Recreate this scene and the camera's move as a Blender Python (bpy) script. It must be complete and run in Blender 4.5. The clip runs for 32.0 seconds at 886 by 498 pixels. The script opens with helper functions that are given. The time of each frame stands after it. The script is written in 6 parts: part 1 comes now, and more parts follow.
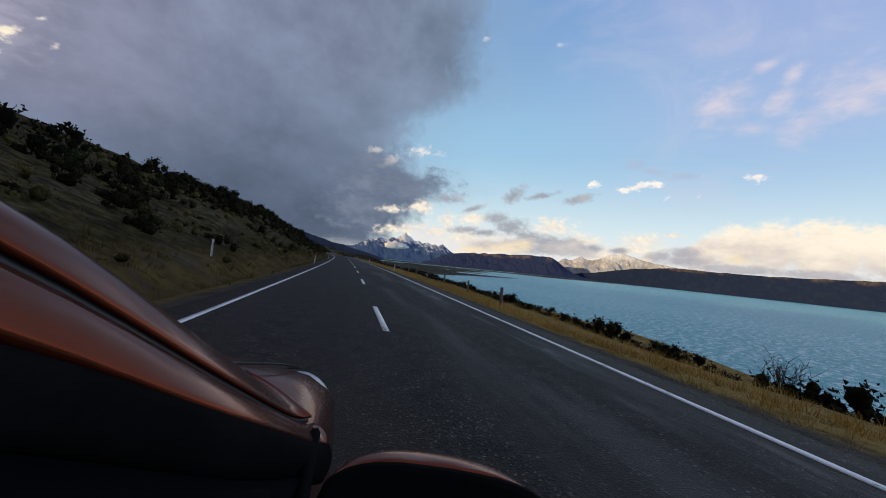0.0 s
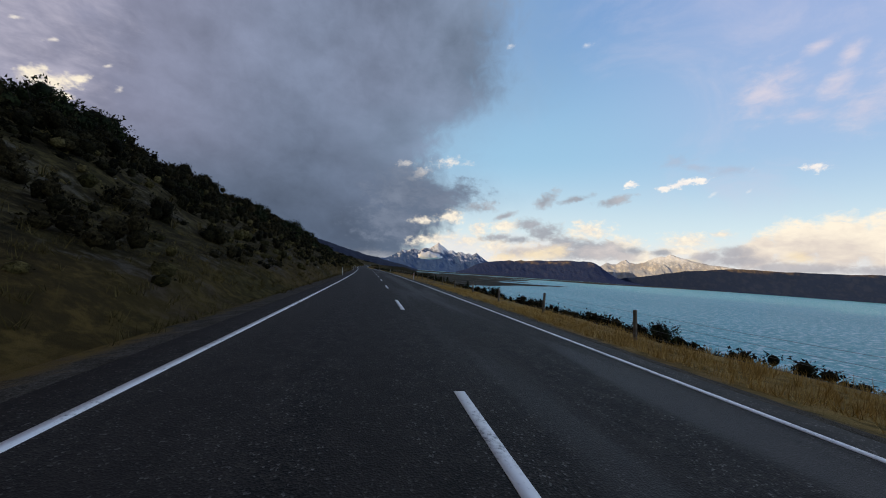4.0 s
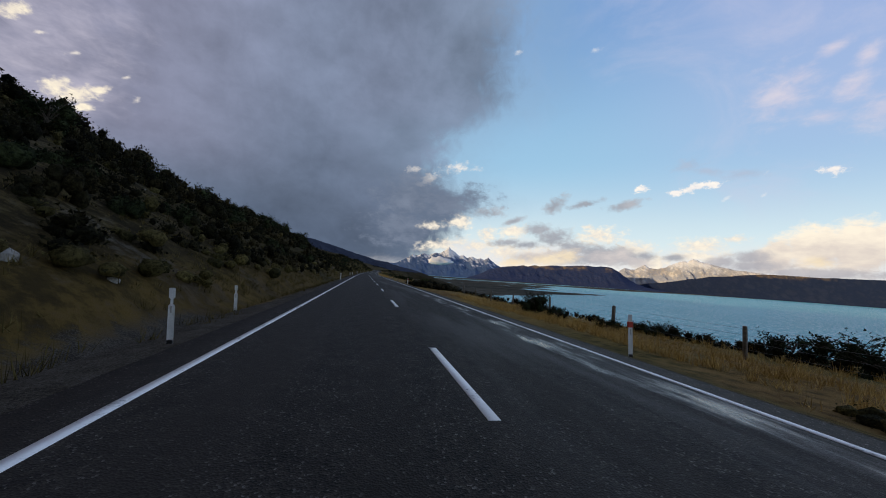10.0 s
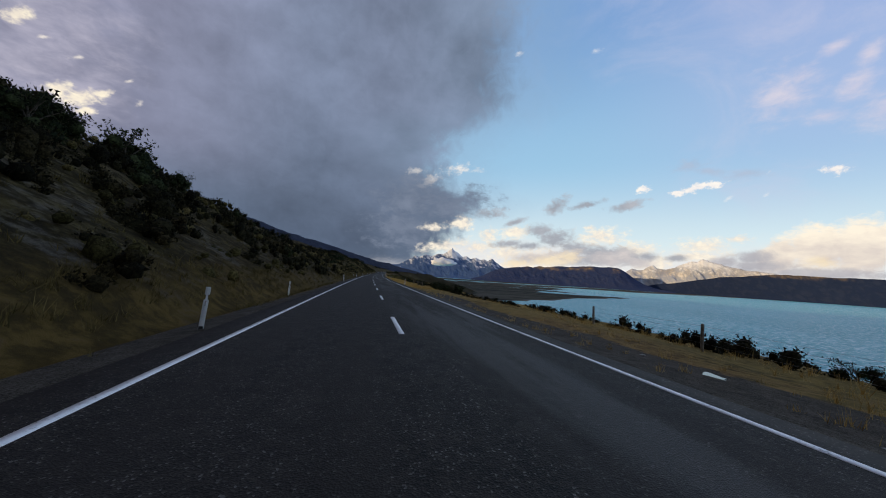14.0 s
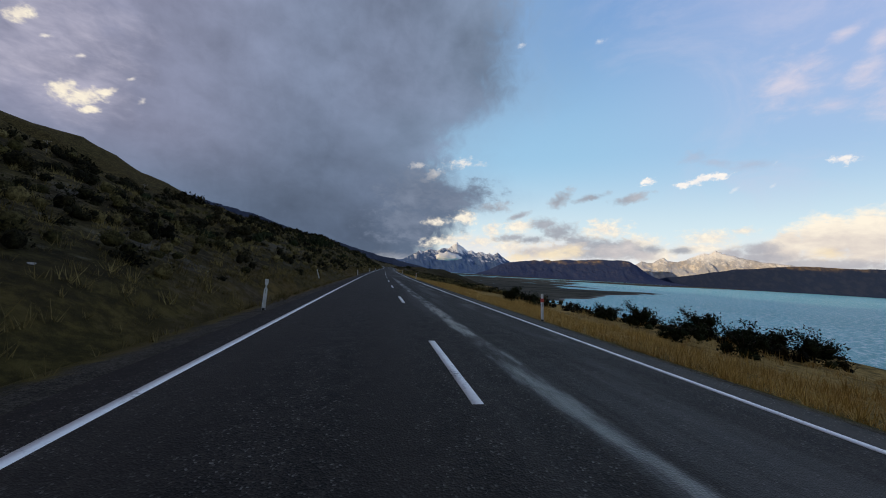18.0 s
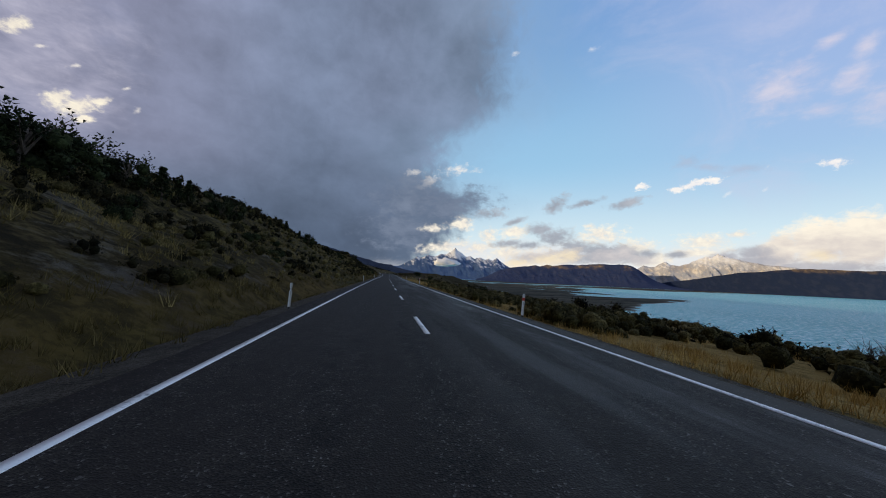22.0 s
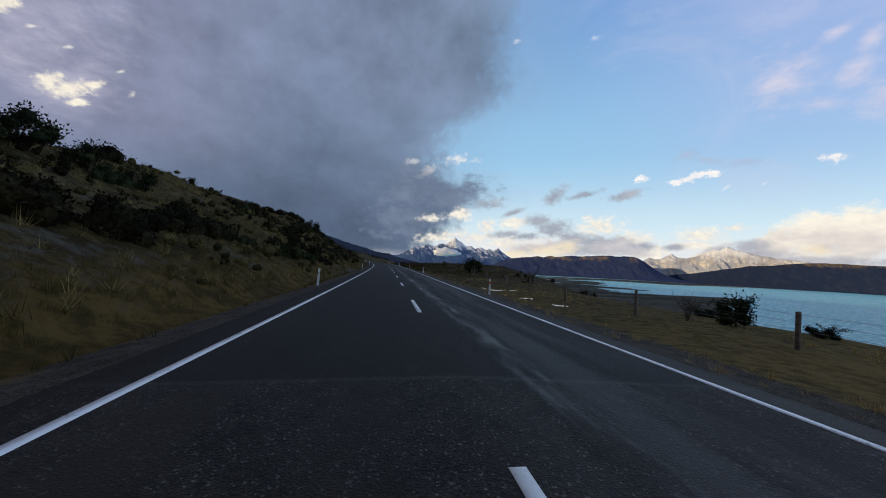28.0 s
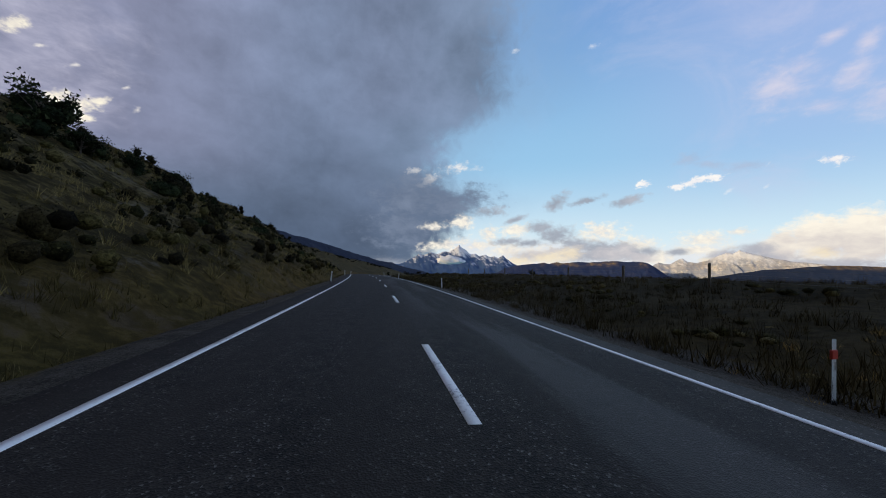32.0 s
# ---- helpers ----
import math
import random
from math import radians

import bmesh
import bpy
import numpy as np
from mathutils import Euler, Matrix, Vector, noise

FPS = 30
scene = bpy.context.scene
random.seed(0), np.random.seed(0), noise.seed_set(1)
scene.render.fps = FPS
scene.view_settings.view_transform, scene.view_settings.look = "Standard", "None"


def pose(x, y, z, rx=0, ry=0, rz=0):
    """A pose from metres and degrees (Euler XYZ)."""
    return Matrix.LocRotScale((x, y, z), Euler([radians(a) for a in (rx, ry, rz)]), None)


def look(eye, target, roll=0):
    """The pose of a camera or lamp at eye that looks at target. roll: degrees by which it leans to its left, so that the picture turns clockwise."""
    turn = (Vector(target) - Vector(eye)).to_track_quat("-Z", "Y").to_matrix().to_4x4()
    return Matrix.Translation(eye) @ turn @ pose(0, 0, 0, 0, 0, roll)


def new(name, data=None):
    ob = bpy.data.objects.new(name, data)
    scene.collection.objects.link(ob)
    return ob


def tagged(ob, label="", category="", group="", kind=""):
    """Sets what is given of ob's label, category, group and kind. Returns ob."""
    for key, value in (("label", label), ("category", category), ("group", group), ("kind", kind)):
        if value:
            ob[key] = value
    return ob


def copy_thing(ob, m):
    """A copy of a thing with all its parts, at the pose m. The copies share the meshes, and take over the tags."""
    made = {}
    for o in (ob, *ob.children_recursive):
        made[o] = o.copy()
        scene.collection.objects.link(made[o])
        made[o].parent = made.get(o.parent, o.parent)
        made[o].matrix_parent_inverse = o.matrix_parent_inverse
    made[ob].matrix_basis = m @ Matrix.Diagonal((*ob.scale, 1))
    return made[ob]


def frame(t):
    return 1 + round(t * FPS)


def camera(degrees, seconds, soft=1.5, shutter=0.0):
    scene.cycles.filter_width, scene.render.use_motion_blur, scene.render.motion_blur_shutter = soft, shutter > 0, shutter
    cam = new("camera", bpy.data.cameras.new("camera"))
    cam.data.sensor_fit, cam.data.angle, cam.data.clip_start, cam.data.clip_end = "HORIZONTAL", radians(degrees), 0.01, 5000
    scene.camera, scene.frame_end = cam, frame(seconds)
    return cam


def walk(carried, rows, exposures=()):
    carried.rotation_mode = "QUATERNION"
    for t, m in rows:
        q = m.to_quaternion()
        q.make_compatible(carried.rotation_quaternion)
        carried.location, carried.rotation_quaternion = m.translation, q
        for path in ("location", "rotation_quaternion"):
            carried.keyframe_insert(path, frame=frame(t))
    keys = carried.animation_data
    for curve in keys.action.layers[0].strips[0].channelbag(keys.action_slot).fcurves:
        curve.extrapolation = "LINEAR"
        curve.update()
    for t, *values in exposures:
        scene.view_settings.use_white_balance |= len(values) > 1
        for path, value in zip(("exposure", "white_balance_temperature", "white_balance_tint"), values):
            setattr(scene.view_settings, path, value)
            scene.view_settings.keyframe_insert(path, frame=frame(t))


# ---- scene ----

# The camera rides beside a car: seconds, metres along the road, metres right of its centre line,
# height over the crown, heading, tilt and lean in degrees.
PATH = [
    (0, -0.01, -0.75, 1.29, 14.63, 2.24, 5.96), (0.5, 10.87, -0.78, 1.27, 13.45, 2.38, 5.06), (1, 21.73, -0.84, 1.27, 11.53, 2.18, 4.38),
    (1.5, 32.35, -0.87, 1.27, 9.98, 2.63, 4.56), (2, 42.94, -0.94, 1.28, 10.12, 2.70, 4.40), (2.5, 53.51, -0.96, 1.27, 9.86, 3.00, 3.94),
    (3, 64.04, -1.02, 1.26, 9.83, 3.00, 3.78), (3.5, 74.78, -1.01, 1.27, 9.54, 3.35, 3.79), (5.5, 117.69, -1.05, 1.27, 8.57, 3.31, 4.46),
    (6, 128.41, -1.06, 1.26, 8.70, 3.65, 4.57), (6.5, 138.96, -1.09, 1.27, 8.51, 4.12, 4.20), (7, 149.50, -1.13, 1.27, 8.52, 3.56, 4.02),
    (7.5, 159.96, -1.16, 1.27, 7.82, 3.78, 3.90), (8, 170.39, -1.24, 1.28, 7.98, 3.98, 3.92), (8.5, 181.19, -1.21, 1.27, 7.53, 3.61, 4.12),
    (9, 191.98, -1.29, 1.26, 7.37, 3.93, 4.00), (9.5, 202.59, -1.21, 1.27, 7.80, 4.31, 3.64), (10, 213.19, -1.23, 1.26, 7.69, 4.13, 3.96),
    (10.5, 223.73, -1.16, 1.27, 7.66, 4.41, 4.19), (11, 234.29, -1.08, 1.27, 7.86, 4.76, 3.43), (11.5, 244.82, -1.08, 1.27, 7.99, 4.33, 3.42),
    (12, 255.36, -1.00, 1.26, 7.79, 4.73, 3.53), (12.5, 266.00, -1.00, 1.27, 7.65, 2.99, 3.29), (13, 276.64, -0.98, 1.26, 6.81, 2.91, 3.53),
    (13.5, 287.57, -0.95, 1.27, 7.63, 4.20, 3.03), (14, 298.49, -0.85, 1.29, 7.42, 4.34, 3.74), (14.5, 309.17, -0.95, 1.27, 6.89, 5.43, 4.07),
    (16.5, 351.86, -1.05, 1.27, 6.99, 4.33, 2.82), (17, 362.51, -1.07, 1.28, 7.36, 4.61, 3.00), (17.5, 372.69, -1.07, 1.27, 7.21, 3.75, 3.71),
    (18, 382.86, -1.06, 1.28, 6.92, 3.43, 3.24), (18.5, 393.50, -1.04, 1.27, 7.32, 3.56, 3.69), (19, 404.15, -1.05, 1.27, 7.06, 3.91, 3.99),
    (19.5, 414.85, -1.00, 1.27, 7.43, 3.91, 4.00), (20, 425.54, -0.94, 1.27, 7.85, 4.46, 3.35), (20.5, 436.12, -0.98, 1.27, 7.85, 3.64, 2.92),
    (21, 446.68, -0.91, 1.27, 7.45, 4.23, 2.98), (21.5, 457.71, -1.00, 1.27, 7.48, 4.52, 2.57), (22, 468.74, -1.02, 1.24, 7.39, 4.50, 2.64),
    (22.5, 479.28, -1.06, 1.27, 8.02, 4.39, 2.36), (23, 489.82, -1.11, 1.26, 8.04, 3.86, 2.36), (23.5, 500.50, -1.11, 1.27, 8.06, 3.67, 2.59),
    (24, 511.18, -1.15, 1.24, 7.85, 4.01, 1.83), (24.5, 521.93, -1.13, 1.27, 7.08, 3.64, 3.42), (25, 532.69, -1.15, 1.29, 7.73, 3.66, 3.11),
    (25.5, 543.41, -1.08, 1.27, 7.27, 3.33, 3.69), (27.5, 586.28, -0.92, 1.27, 7.96, 2.79, 3.15), (28, 597.00, -0.91, 1.28, 7.78, 2.86, 3.29),
    (28.5, 607.65, -0.88, 1.27, 8.05, 3.93, 2.61), (29, 618.29, -0.92, 1.30, 8.19, 3.87, 3.08), (29.5, 629.02, -0.89, 1.27, 8.46, 3.68, 3.15),
    (30, 639.71, -0.97, 1.31, 8.27, 3.97, 2.39), (30.5, 650.75, -0.90, 1.27, 8.43, 4.67, 2.78), (31, 661.68, -1.02, 1.27, 7.49, 5.30, 3.18),
    (31.5, 672.61, -0.88, 1.27, 8.91, 6.10, 3.52), (32, 683.37, -0.86, 1.25, 7.32, 4.20, 2.44),
]

# The road: heading (degrees) and grade (degrees) every 50 m.
HEADING = (0.02, -1.04, -2.21, -3.35, -4.32, -4.82, -4.68, -4.14, -3.41, -2.59, -1.85, -1.34, -1.02, -1.62, -3.97, -7.56, -4.23, -0.90, 1.06, 2.52, 3.97)
GRADE = (-0.20, -0.19, -0.16, -0.16, -0.24, -0.34, -0.37, -0.32, -0.22, -0.06, 0.03, 0.08, 0.18, 0.51, 0.76, 0.04, -0.56, -0.53, -0.50, -0.48, -0.45)


def hann(a, n=31):
    k = np.hanning(n)
    return np.convolve(np.pad(a, n // 2, mode="edge"), k / k.sum(), "valid")


RS = np.arange(-400.0, 5601.0, 1.0)
_knots = np.arange(0.0, 1001.0, 50.0)
RP = hann(np.radians(np.interp(RS, _knots, HEADING)))
RX, RY = np.cumsum(np.sin(RP)), np.cumsum(np.cos(RP))
RZ = np.cumsum(np.tan(hann(np.radians(np.interp(RS, _knots, GRADE) * (RS > -60) * (RS < 1100)))))
_zero = int(np.argmin(abs(RS)))
RX, RY, RZ = RX - RX[_zero], RY - RY[_zero], RZ - RZ[_zero]


def on_road(s, l, z=0.0):
    """World place(s) of s metres along and l metres right of the centre line, z over the crown."""
    x, y, zz, a = (np.interp(s, RS, v) for v in (RX, RY, RZ, RP))
    return np.stack(np.broadcast_arrays(x + np.cos(a) * l, y - np.sin(a) * l, zz + z), -1)


def way(s):
    """Heading of the road at s, in radians clockwise from +y."""
    return float(np.interp(s, RS, RP))


def ride(row):
    t, s, l, h, turn, tilt, lean = row
    eye = Vector(on_road(s, l, h))
    a, b = radians(turn), radians(tilt)
    return t, look(eye, eye + Vector((math.sin(a) * math.cos(b), math.cos(a) * math.cos(b), math.sin(b))), lean)


cam = camera(103.95, 32.0, soft=1.0)
walk(cam, [ride(r) for r in PATH], [(0, 0.0, 6850, 11), (14, 0.0, 6800, 11), (24, 0.0, 6550, 10), (32, 0.0, 6450, 10)])


# ---- node helpers ----
class Val:
    """A value in a node tree, with arithmetic."""

    def __init__(self, tree, out):
        self.tree, self.out = tree, out

    def op(self, kind, *others, clamp=False):
        n = self.tree.nodes.new("ShaderNodeMath")
        n.operation, n.use_clamp = kind, clamp
        for i, o in enumerate((self, *others)):
            if isinstance(o, Val):
                self.tree.links.new(o.out, n.inputs[i])
            else:
                n.inputs[i].default_value = o
        return Val(self.tree, n.outputs[0])

    def __add__(self, o): return self.op("ADD", o)
    def __radd__(self, o): return self.op("ADD", o)
    def __sub__(self, o): return self.op("SUBTRACT", o)
    def __mul__(self, o): return self.op("MULTIPLY", o)
    def __rmul__(self, o): return self.op("MULTIPLY", o)
    def __truediv__(self, o): return self.op("DIVIDE", o)
    def __rsub__(self, o): return (self * -1.0) + o

    def ramp(self, lo, hi, a=0.0, b=1.0):
        """Smooth step from a at lo to b at hi."""
        n = self.tree.nodes.new("ShaderNodeMapRange")
        n.interpolation_type = "SMOOTHSTEP"
        self.tree.links.new(self.out, n.inputs[0])
        for i, v in enumerate((lo, hi, a, b)):
            n.inputs[i + 1].default_value = v
        return Val(self.tree, n.outputs[0])

    def curve(self, points):
        """Piecewise smooth function through (x, y), y from 0 to 1."""
        lo, hi = points[0][0], points[-1][0]
        n = self.tree.nodes.new("ShaderNodeValToRGB")
        n.color_ramp.interpolation = "LINEAR"
        el = n.color_ramp.elements
        while len(el) < len(points):
            el.new(0.5)
        for e, (x, y) in zip(el, points):
            e.position = (x - lo) / (hi - lo)
            e.color = (y, y, y, 1)
        self.tree.links.new(((self - lo) * (1.0 / (hi - lo))).out, n.inputs[0])
        return Val(self.tree, n.outputs[0])


def mix(tree, fac, a, b):
    """Colour a where fac is 0, b where it is 1."""
    n = tree.nodes.new("ShaderNodeMix")
    n.data_type = "RGBA"
    for slot, v in ((0, fac), (6, a), (7, b)):
        if isinstance(v, Val):
            tree.links.new(v.out, n.inputs[slot])
        elif slot == 0:
            n.inputs[0].default_value = v
        else:
            n.inputs[slot].default_value = (*v, 1)
    return Val(tree, n.outputs[2])


def tint(tree, color, value):
    """A colour times a value."""
    n = tree.nodes.new("ShaderNodeVectorMath")
    n.operation = "SCALE"
    if isinstance(color, Val):
        tree.links.new(color.out, n.inputs[0])
    else:
        n.inputs[0].default_value = color
    if isinstance(value, Val):
        tree.links.new(value.out, n.inputs["Scale"])
    else:
        n.inputs["Scale"].default_value = value
    return Val(tree, n.outputs[0])


def vec(tree, x, y, z):
    n = tree.nodes.new("ShaderNodeCombineXYZ")
    for i, v in enumerate((x, y, z)):
        if isinstance(v, Val):
            tree.links.new(v.out, n.inputs[i])
        else:
            n.inputs[i].default_value = v
    return Val(tree, n.outputs[0])


def fbm(tree, where, scale, detail=4.0, rough=0.55, warp=0.0):
    n = tree.nodes.new("ShaderNodeTexNoise")
    tree.links.new(where.out, n.inputs["Vector"])
    for k, v in (("Scale", scale), ("Detail", detail), ("Roughness", rough), ("Distortion", warp)):
        n.inputs[k].default_value = v
    return Val(tree, n.outputs[0])


# ---- sky and light ----
SUN_AZ, SUN_EL = -96.0, 9.0


def make_sky():
    w = bpy.data.worlds.new("sky")
    scene.world = w
    w.use_nodes = True
    nt = w.node_tree
    nt.nodes.clear()
    tc = nt.nodes.new("ShaderNodeTexCoord")
    sep = nt.nodes.new("ShaderNodeSeparateXYZ")
    nt.links.new(tc.outputs["Generated"], sep.inputs[0])
    x, y, z = (Val(nt, o) for o in sep.outputs)
    az = x.op("ARCTAN2", y) * (180 / math.pi)
    el = z.op("ARCSINE") * (180 / math.pi)
    p = vec(nt, az, el, 0.0)
    # blue air
    air = nt.nodes.new("ShaderNodeTexSky")
    air.sky_type, air.sun_disc = "NISHITA", False
    air.sun_elevation, air.sun_rotation = radians(SUN_EL), radians(SUN_AZ)
    air.altitude, air.air_density, air.dust_density, air.ozone_density = 500, 1.0, 0.4, 1.6
    blue = tint(nt, Val(nt, air.outputs[0]), 0.105)
    blue = mix(nt, 0.90, blue, mix(nt, el.ramp(15, 40), mix(nt, el.ramp(3, 19), (0.74, 0.90, 0.97), (0.350, 0.625, 0.88)), (0.195, 0.385, 0.73)))
    blue = mix(nt, az.ramp(24, 62, 0.0, 0.55) * el.ramp(6, 24), blue, (0.40, 0.475, 0.80))
    skew = vec(nt, az * 0.75 + el * 0.35, el * 1.15 - az * 0.2, 0.0)
    big = fbm(nt, skew, 0.045, 3.0, 0.5, 0.5)
    mid = fbm(nt, skew, 0.11, 4.0, 0.5, 0.2)
    fine = fbm(nt, p, 0.45, 6.0, 0.62, 0.5)
    wisp = fbm(nt, vec(nt, az * 0.75, el * 1.5, 4.0), 0.55, 7.0, 0.62, 0.35)
    heap = fbm(nt, vec(nt, az * 0.8, el * 1.2, 7.0), 0.24, 4.0, 0.5, 0.2)
    puff = fbm(nt, vec(nt, az, el * 1.3, 2.0), 1.1, 6.0, 0.6, 0.3)
    # thin high veils to the east
    veil = fbm(nt, vec(nt, az * 0.6 + el * 0.3, el * 0.8, 9.0), 0.10, 7.0, 0.62, 0.8).ramp(0.45, 0.78) * az.ramp(14, 50) * el.ramp(7, 16) * 0.5
    col = mix(nt, veil, blue, (0.60, 0.62, 0.80))
    # the cloud bank over the hill: bearing of its eastern edge by height
    edge = el.curve([(-10, 0.42), (3.4, 0.43), (5.0, 0.465), (7.8, 0.48), (9.9, 0.53), (12.7, 0.535), (14.2, 0.475), (16.7, 0.435), (19.4, 0.43), (22.1, 0.455), (24.1, 0.51), (25.7, 0.575), (28.0, 0.603), (32.0, 0.608), (40, 0.60), (60, 0.7), (90, 1.0)]) * 60.0 - 20.0
    edge = edge + (mid - 0.5) * 6.0 + (fine - 0.5) * 9.0
    depth = (edge - az) / el.ramp(14, 30, 3.6, 5.0)
    bank = depth.ramp(-1.0, 1.0)
    bank = bank.op("MAXIMUM", az.ramp(-100, -75, 1.0, 0.0)) * az.ramp(120, 150, 1.0, 0.7)
    grey = mix(nt, el.ramp(10, 30), mix(nt, el.ramp(2, 13), (0.090, 0.127, 0.200), (0.130, 0.176, 0.268)), (0.196, 0.248, 0.370))
    grey = mix(nt, az.ramp(-46, -12, 1.0, 0.0) * el.ramp(7, 17), grey, (0.272, 0.290, 0.420))
    grey = mix(nt, depth.ramp(0.0, 4.5, 0.8, 0.0) * el.ramp(6, 22, 0.45, 1.0), grey, (0.210, 0.292, 0.430))
    grey = tint(nt, grey, ((mid - 0.5) * 0.75 + (big - 0.5) * 1.0 + (fine - 0.5) * 0.28 + (wisp - 0.5) * 0.12 + 1.0).op("MAXIMUM", 0.5))
    # unseen overhead and behind, the bank is made dark to dim the ground
    grey = mix(nt, el.ramp(42, 62).op("MAXIMUM", az.op("ABSOLUTE").ramp(62, 95)), grey, (0.068, 0.062, 0.058))
    col = mix(nt, depth.ramp(-3.5, 0.5, 0.0, 0.45) * el.ramp(5, 16), col, (0.275, 0.420, 0.600))
    col = mix(nt, bank, col, grey)

    def mass(rows, rough=1.0, crisp=0.0):
        """How deep inside a group of billows: rows of bearing, height, half width, half height, tilt."""
        deep = None
        for a, e, wa, we, tilt in rows:
            da = (az - a) * (1.0 / wa)
            de = (el - e - (az - a) * tilt) * (1.0 / we)
            d = 1.0 - (da * da + de * de).op("SQRT")
            deep = d if deep is None else deep.op("MAXIMUM", d)
        return deep + (wisp - 0.5) * 3.0 * rough + (heap - 0.5) * 2.6 * rough + (puff - 0.5) * crisp

    def lay(deep, lo, hi, cover, dark, light, by):
        nonlocal col
        col = mix(nt, deep.ramp(lo, hi, 0.0, cover), col, mix(nt, by, dark, light))

    tone = ((heap - 0.5) * 1.6 + (wisp - 0.5) * 1.4 + 0.5).op("MULTIPLY", 1.0, clamp=True)
    relief = ((puff - 0.5) * 2.2 + (heap - 0.5) * 1.2 + 0.6).op("MULTIPLY", 1.0, clamp=True)
    # where the low sun breaks through the bank
    lay(mass(((-44.6, 21.0, 9, 6.5, 0.4), (-40.6, 18.0, 6.0, 4.5, 0.4), (-47, 25, 7, 6, 0.4)), 0.35), -0.2, 1.2, 0.75, (0.36, 0.37, 0.51), (0.56, 0.55, 0.68), tone)
    lay(mass(((-42.1, 17.3, 1.3, 1.0, 0.3), (-40.5, 17.0, 2.3, 1.0, 0.4), (-38.7, 18.2, 1.4, 0.6, 0.5), (-39.9, 15.8, 1.0, 0.5, 0.3), (-45.8, 22.9, 1.2, 0.9, 0.5)), 0.55, 1.6), -0.05, 0.85, 0.96, (0.74, 0.68, 0.64), (1.0, 0.93, 0.76), relief)
    lay(mass(((-35.4, 18.3, 0.7, 0.7, 0.3), (-41.0, 21.1, 0.8, 0.4, 0.4), (-43.8, 21.8, 0.7, 0.3, 0.4), (-36.6, 20.4, 0.8, 0.3, 0.4), (-48.5, 20.5, 1.6, 0.8, 0.4)), 0.5, 1.6), 0.05, 0.9, 0.8, (0.72, 0.70, 0.72), (0.98, 0.92, 0.82), relief)
    # thin lavender clouds high in the east
    lay(mass(((52.1, 23.3, 4.2, 3.6, 0.1), (53.7, 24.8, 2.0, 1.8, 0.6), (55.7, 20.2, 2.4, 1.0, 0.0), (57.8, 22.4, 1.9, 1.9, 0.4), (60.0, 19.6, 3.0, 2.6, 0.1), (56.4, 26.8, 2.0, 0.8, 0.25), (58.9, 25.3, 1.2, 1.5, 0.5), (64.0, 22.0, 4.0, 4.0, 0.1)), 0.42, 0.7), -0.15, 1.3, 0.66, (0.56, 0.57, 0.76), (0.80, 0.73, 0.80), tone)
    lay(mass(((43.0, 16.8, 2.6, 1.2, 0.1), (48.8, 15.0, 3.6, 0.9, 0.0), (45.0, 15.8, 3.0, 0.7, -0.2)), 0.5, 1.0), 0.0, 1.0, 0.55, (0.36, 0.44, 0.60), (0.50, 0.56, 0.70), tone)
    # pale cloud over the ranges
    lay((el + (mid - 0.5) * 5.0 + (wisp - 0.5) * 3.0) * -1.0 + az.ramp(4, 11, -5.0, 0.0), -7.6, -3.6, 0.78, (0.74, 0.75, 0.80), (0.92, 0.90, 0.86), tone)
    # the bank's torn low arm with lit rims
    lay(mass(((9.0, 17.4, 3.9, 1.0, 0.15), (12.4, 17.4, 1.8, 0.7, 0.04), (4.9, 15.6, 2.8, 1.4, 0.5), (2.0, 16.7, 2.2, 0.7, 0.1)), 0.6, 2.4), 0.1, 1.5, 0.85, (0.56, 0.62, 0.72), (1.0, 0.95, 0.88), relief)
    lay(mass(((8.0, 11.5, 7.4, 2.6, 0.06), (2.3, 12.0, 8.0, 5.0, 0.08), (0.8, 7.3, 7.6, 4.2, 0.08), (11.7, 13.1, 3.4, 2.6, 0.05)), 0.6, 1.4), -0.1, 1.0, 0.9, (0.120, 0.160, 0.238), (0.200, 0.250, 0.350), tone)
    # sunlit heaps
    lit = mass((
        (10.4, 8.7, 2.5, 1.3, 0.06), (5.9, 7.9, 2.4, 0.8, 0.07), (14.7, 7.0, 1.9, 1.8, 0.05), (19.2, 7.7, 2.6, 1.5, 0.04), (8.5, 5.1, 4.8, 1.3, 0.15), (13.1, 5.0, 4.0, 1.3, 0.06), (18.2, 4.4, 4.0, 2.0, 0.05),
        (23.1, 4.0, 6.5, 2.2, 0.05), (19.7, 2.2, 5.8, 1.5, 0.06), (32.0, 7.2, 3.8, 1.8, 0.02), (30.4, 8.7, 1.1, 0.5, 0.0), (36.9, 5.5, 3.4, 1.5, 0.03), (39.0, 3.7, 3.4, 1.5, 0.04), (44.4, 6.1, 4.2, 1.2, 0.0),
        (43.5, 4.7, 4.4, 1.1, 0.03), (47.8, 7.0, 2.0, 0.8, 0.0)), 0.5, 1.8)
    lay(lit, -0.1, 0.9, 0.95, (0.76, 0.70, 0.66), (1.0, 0.94, 0.80), relief)
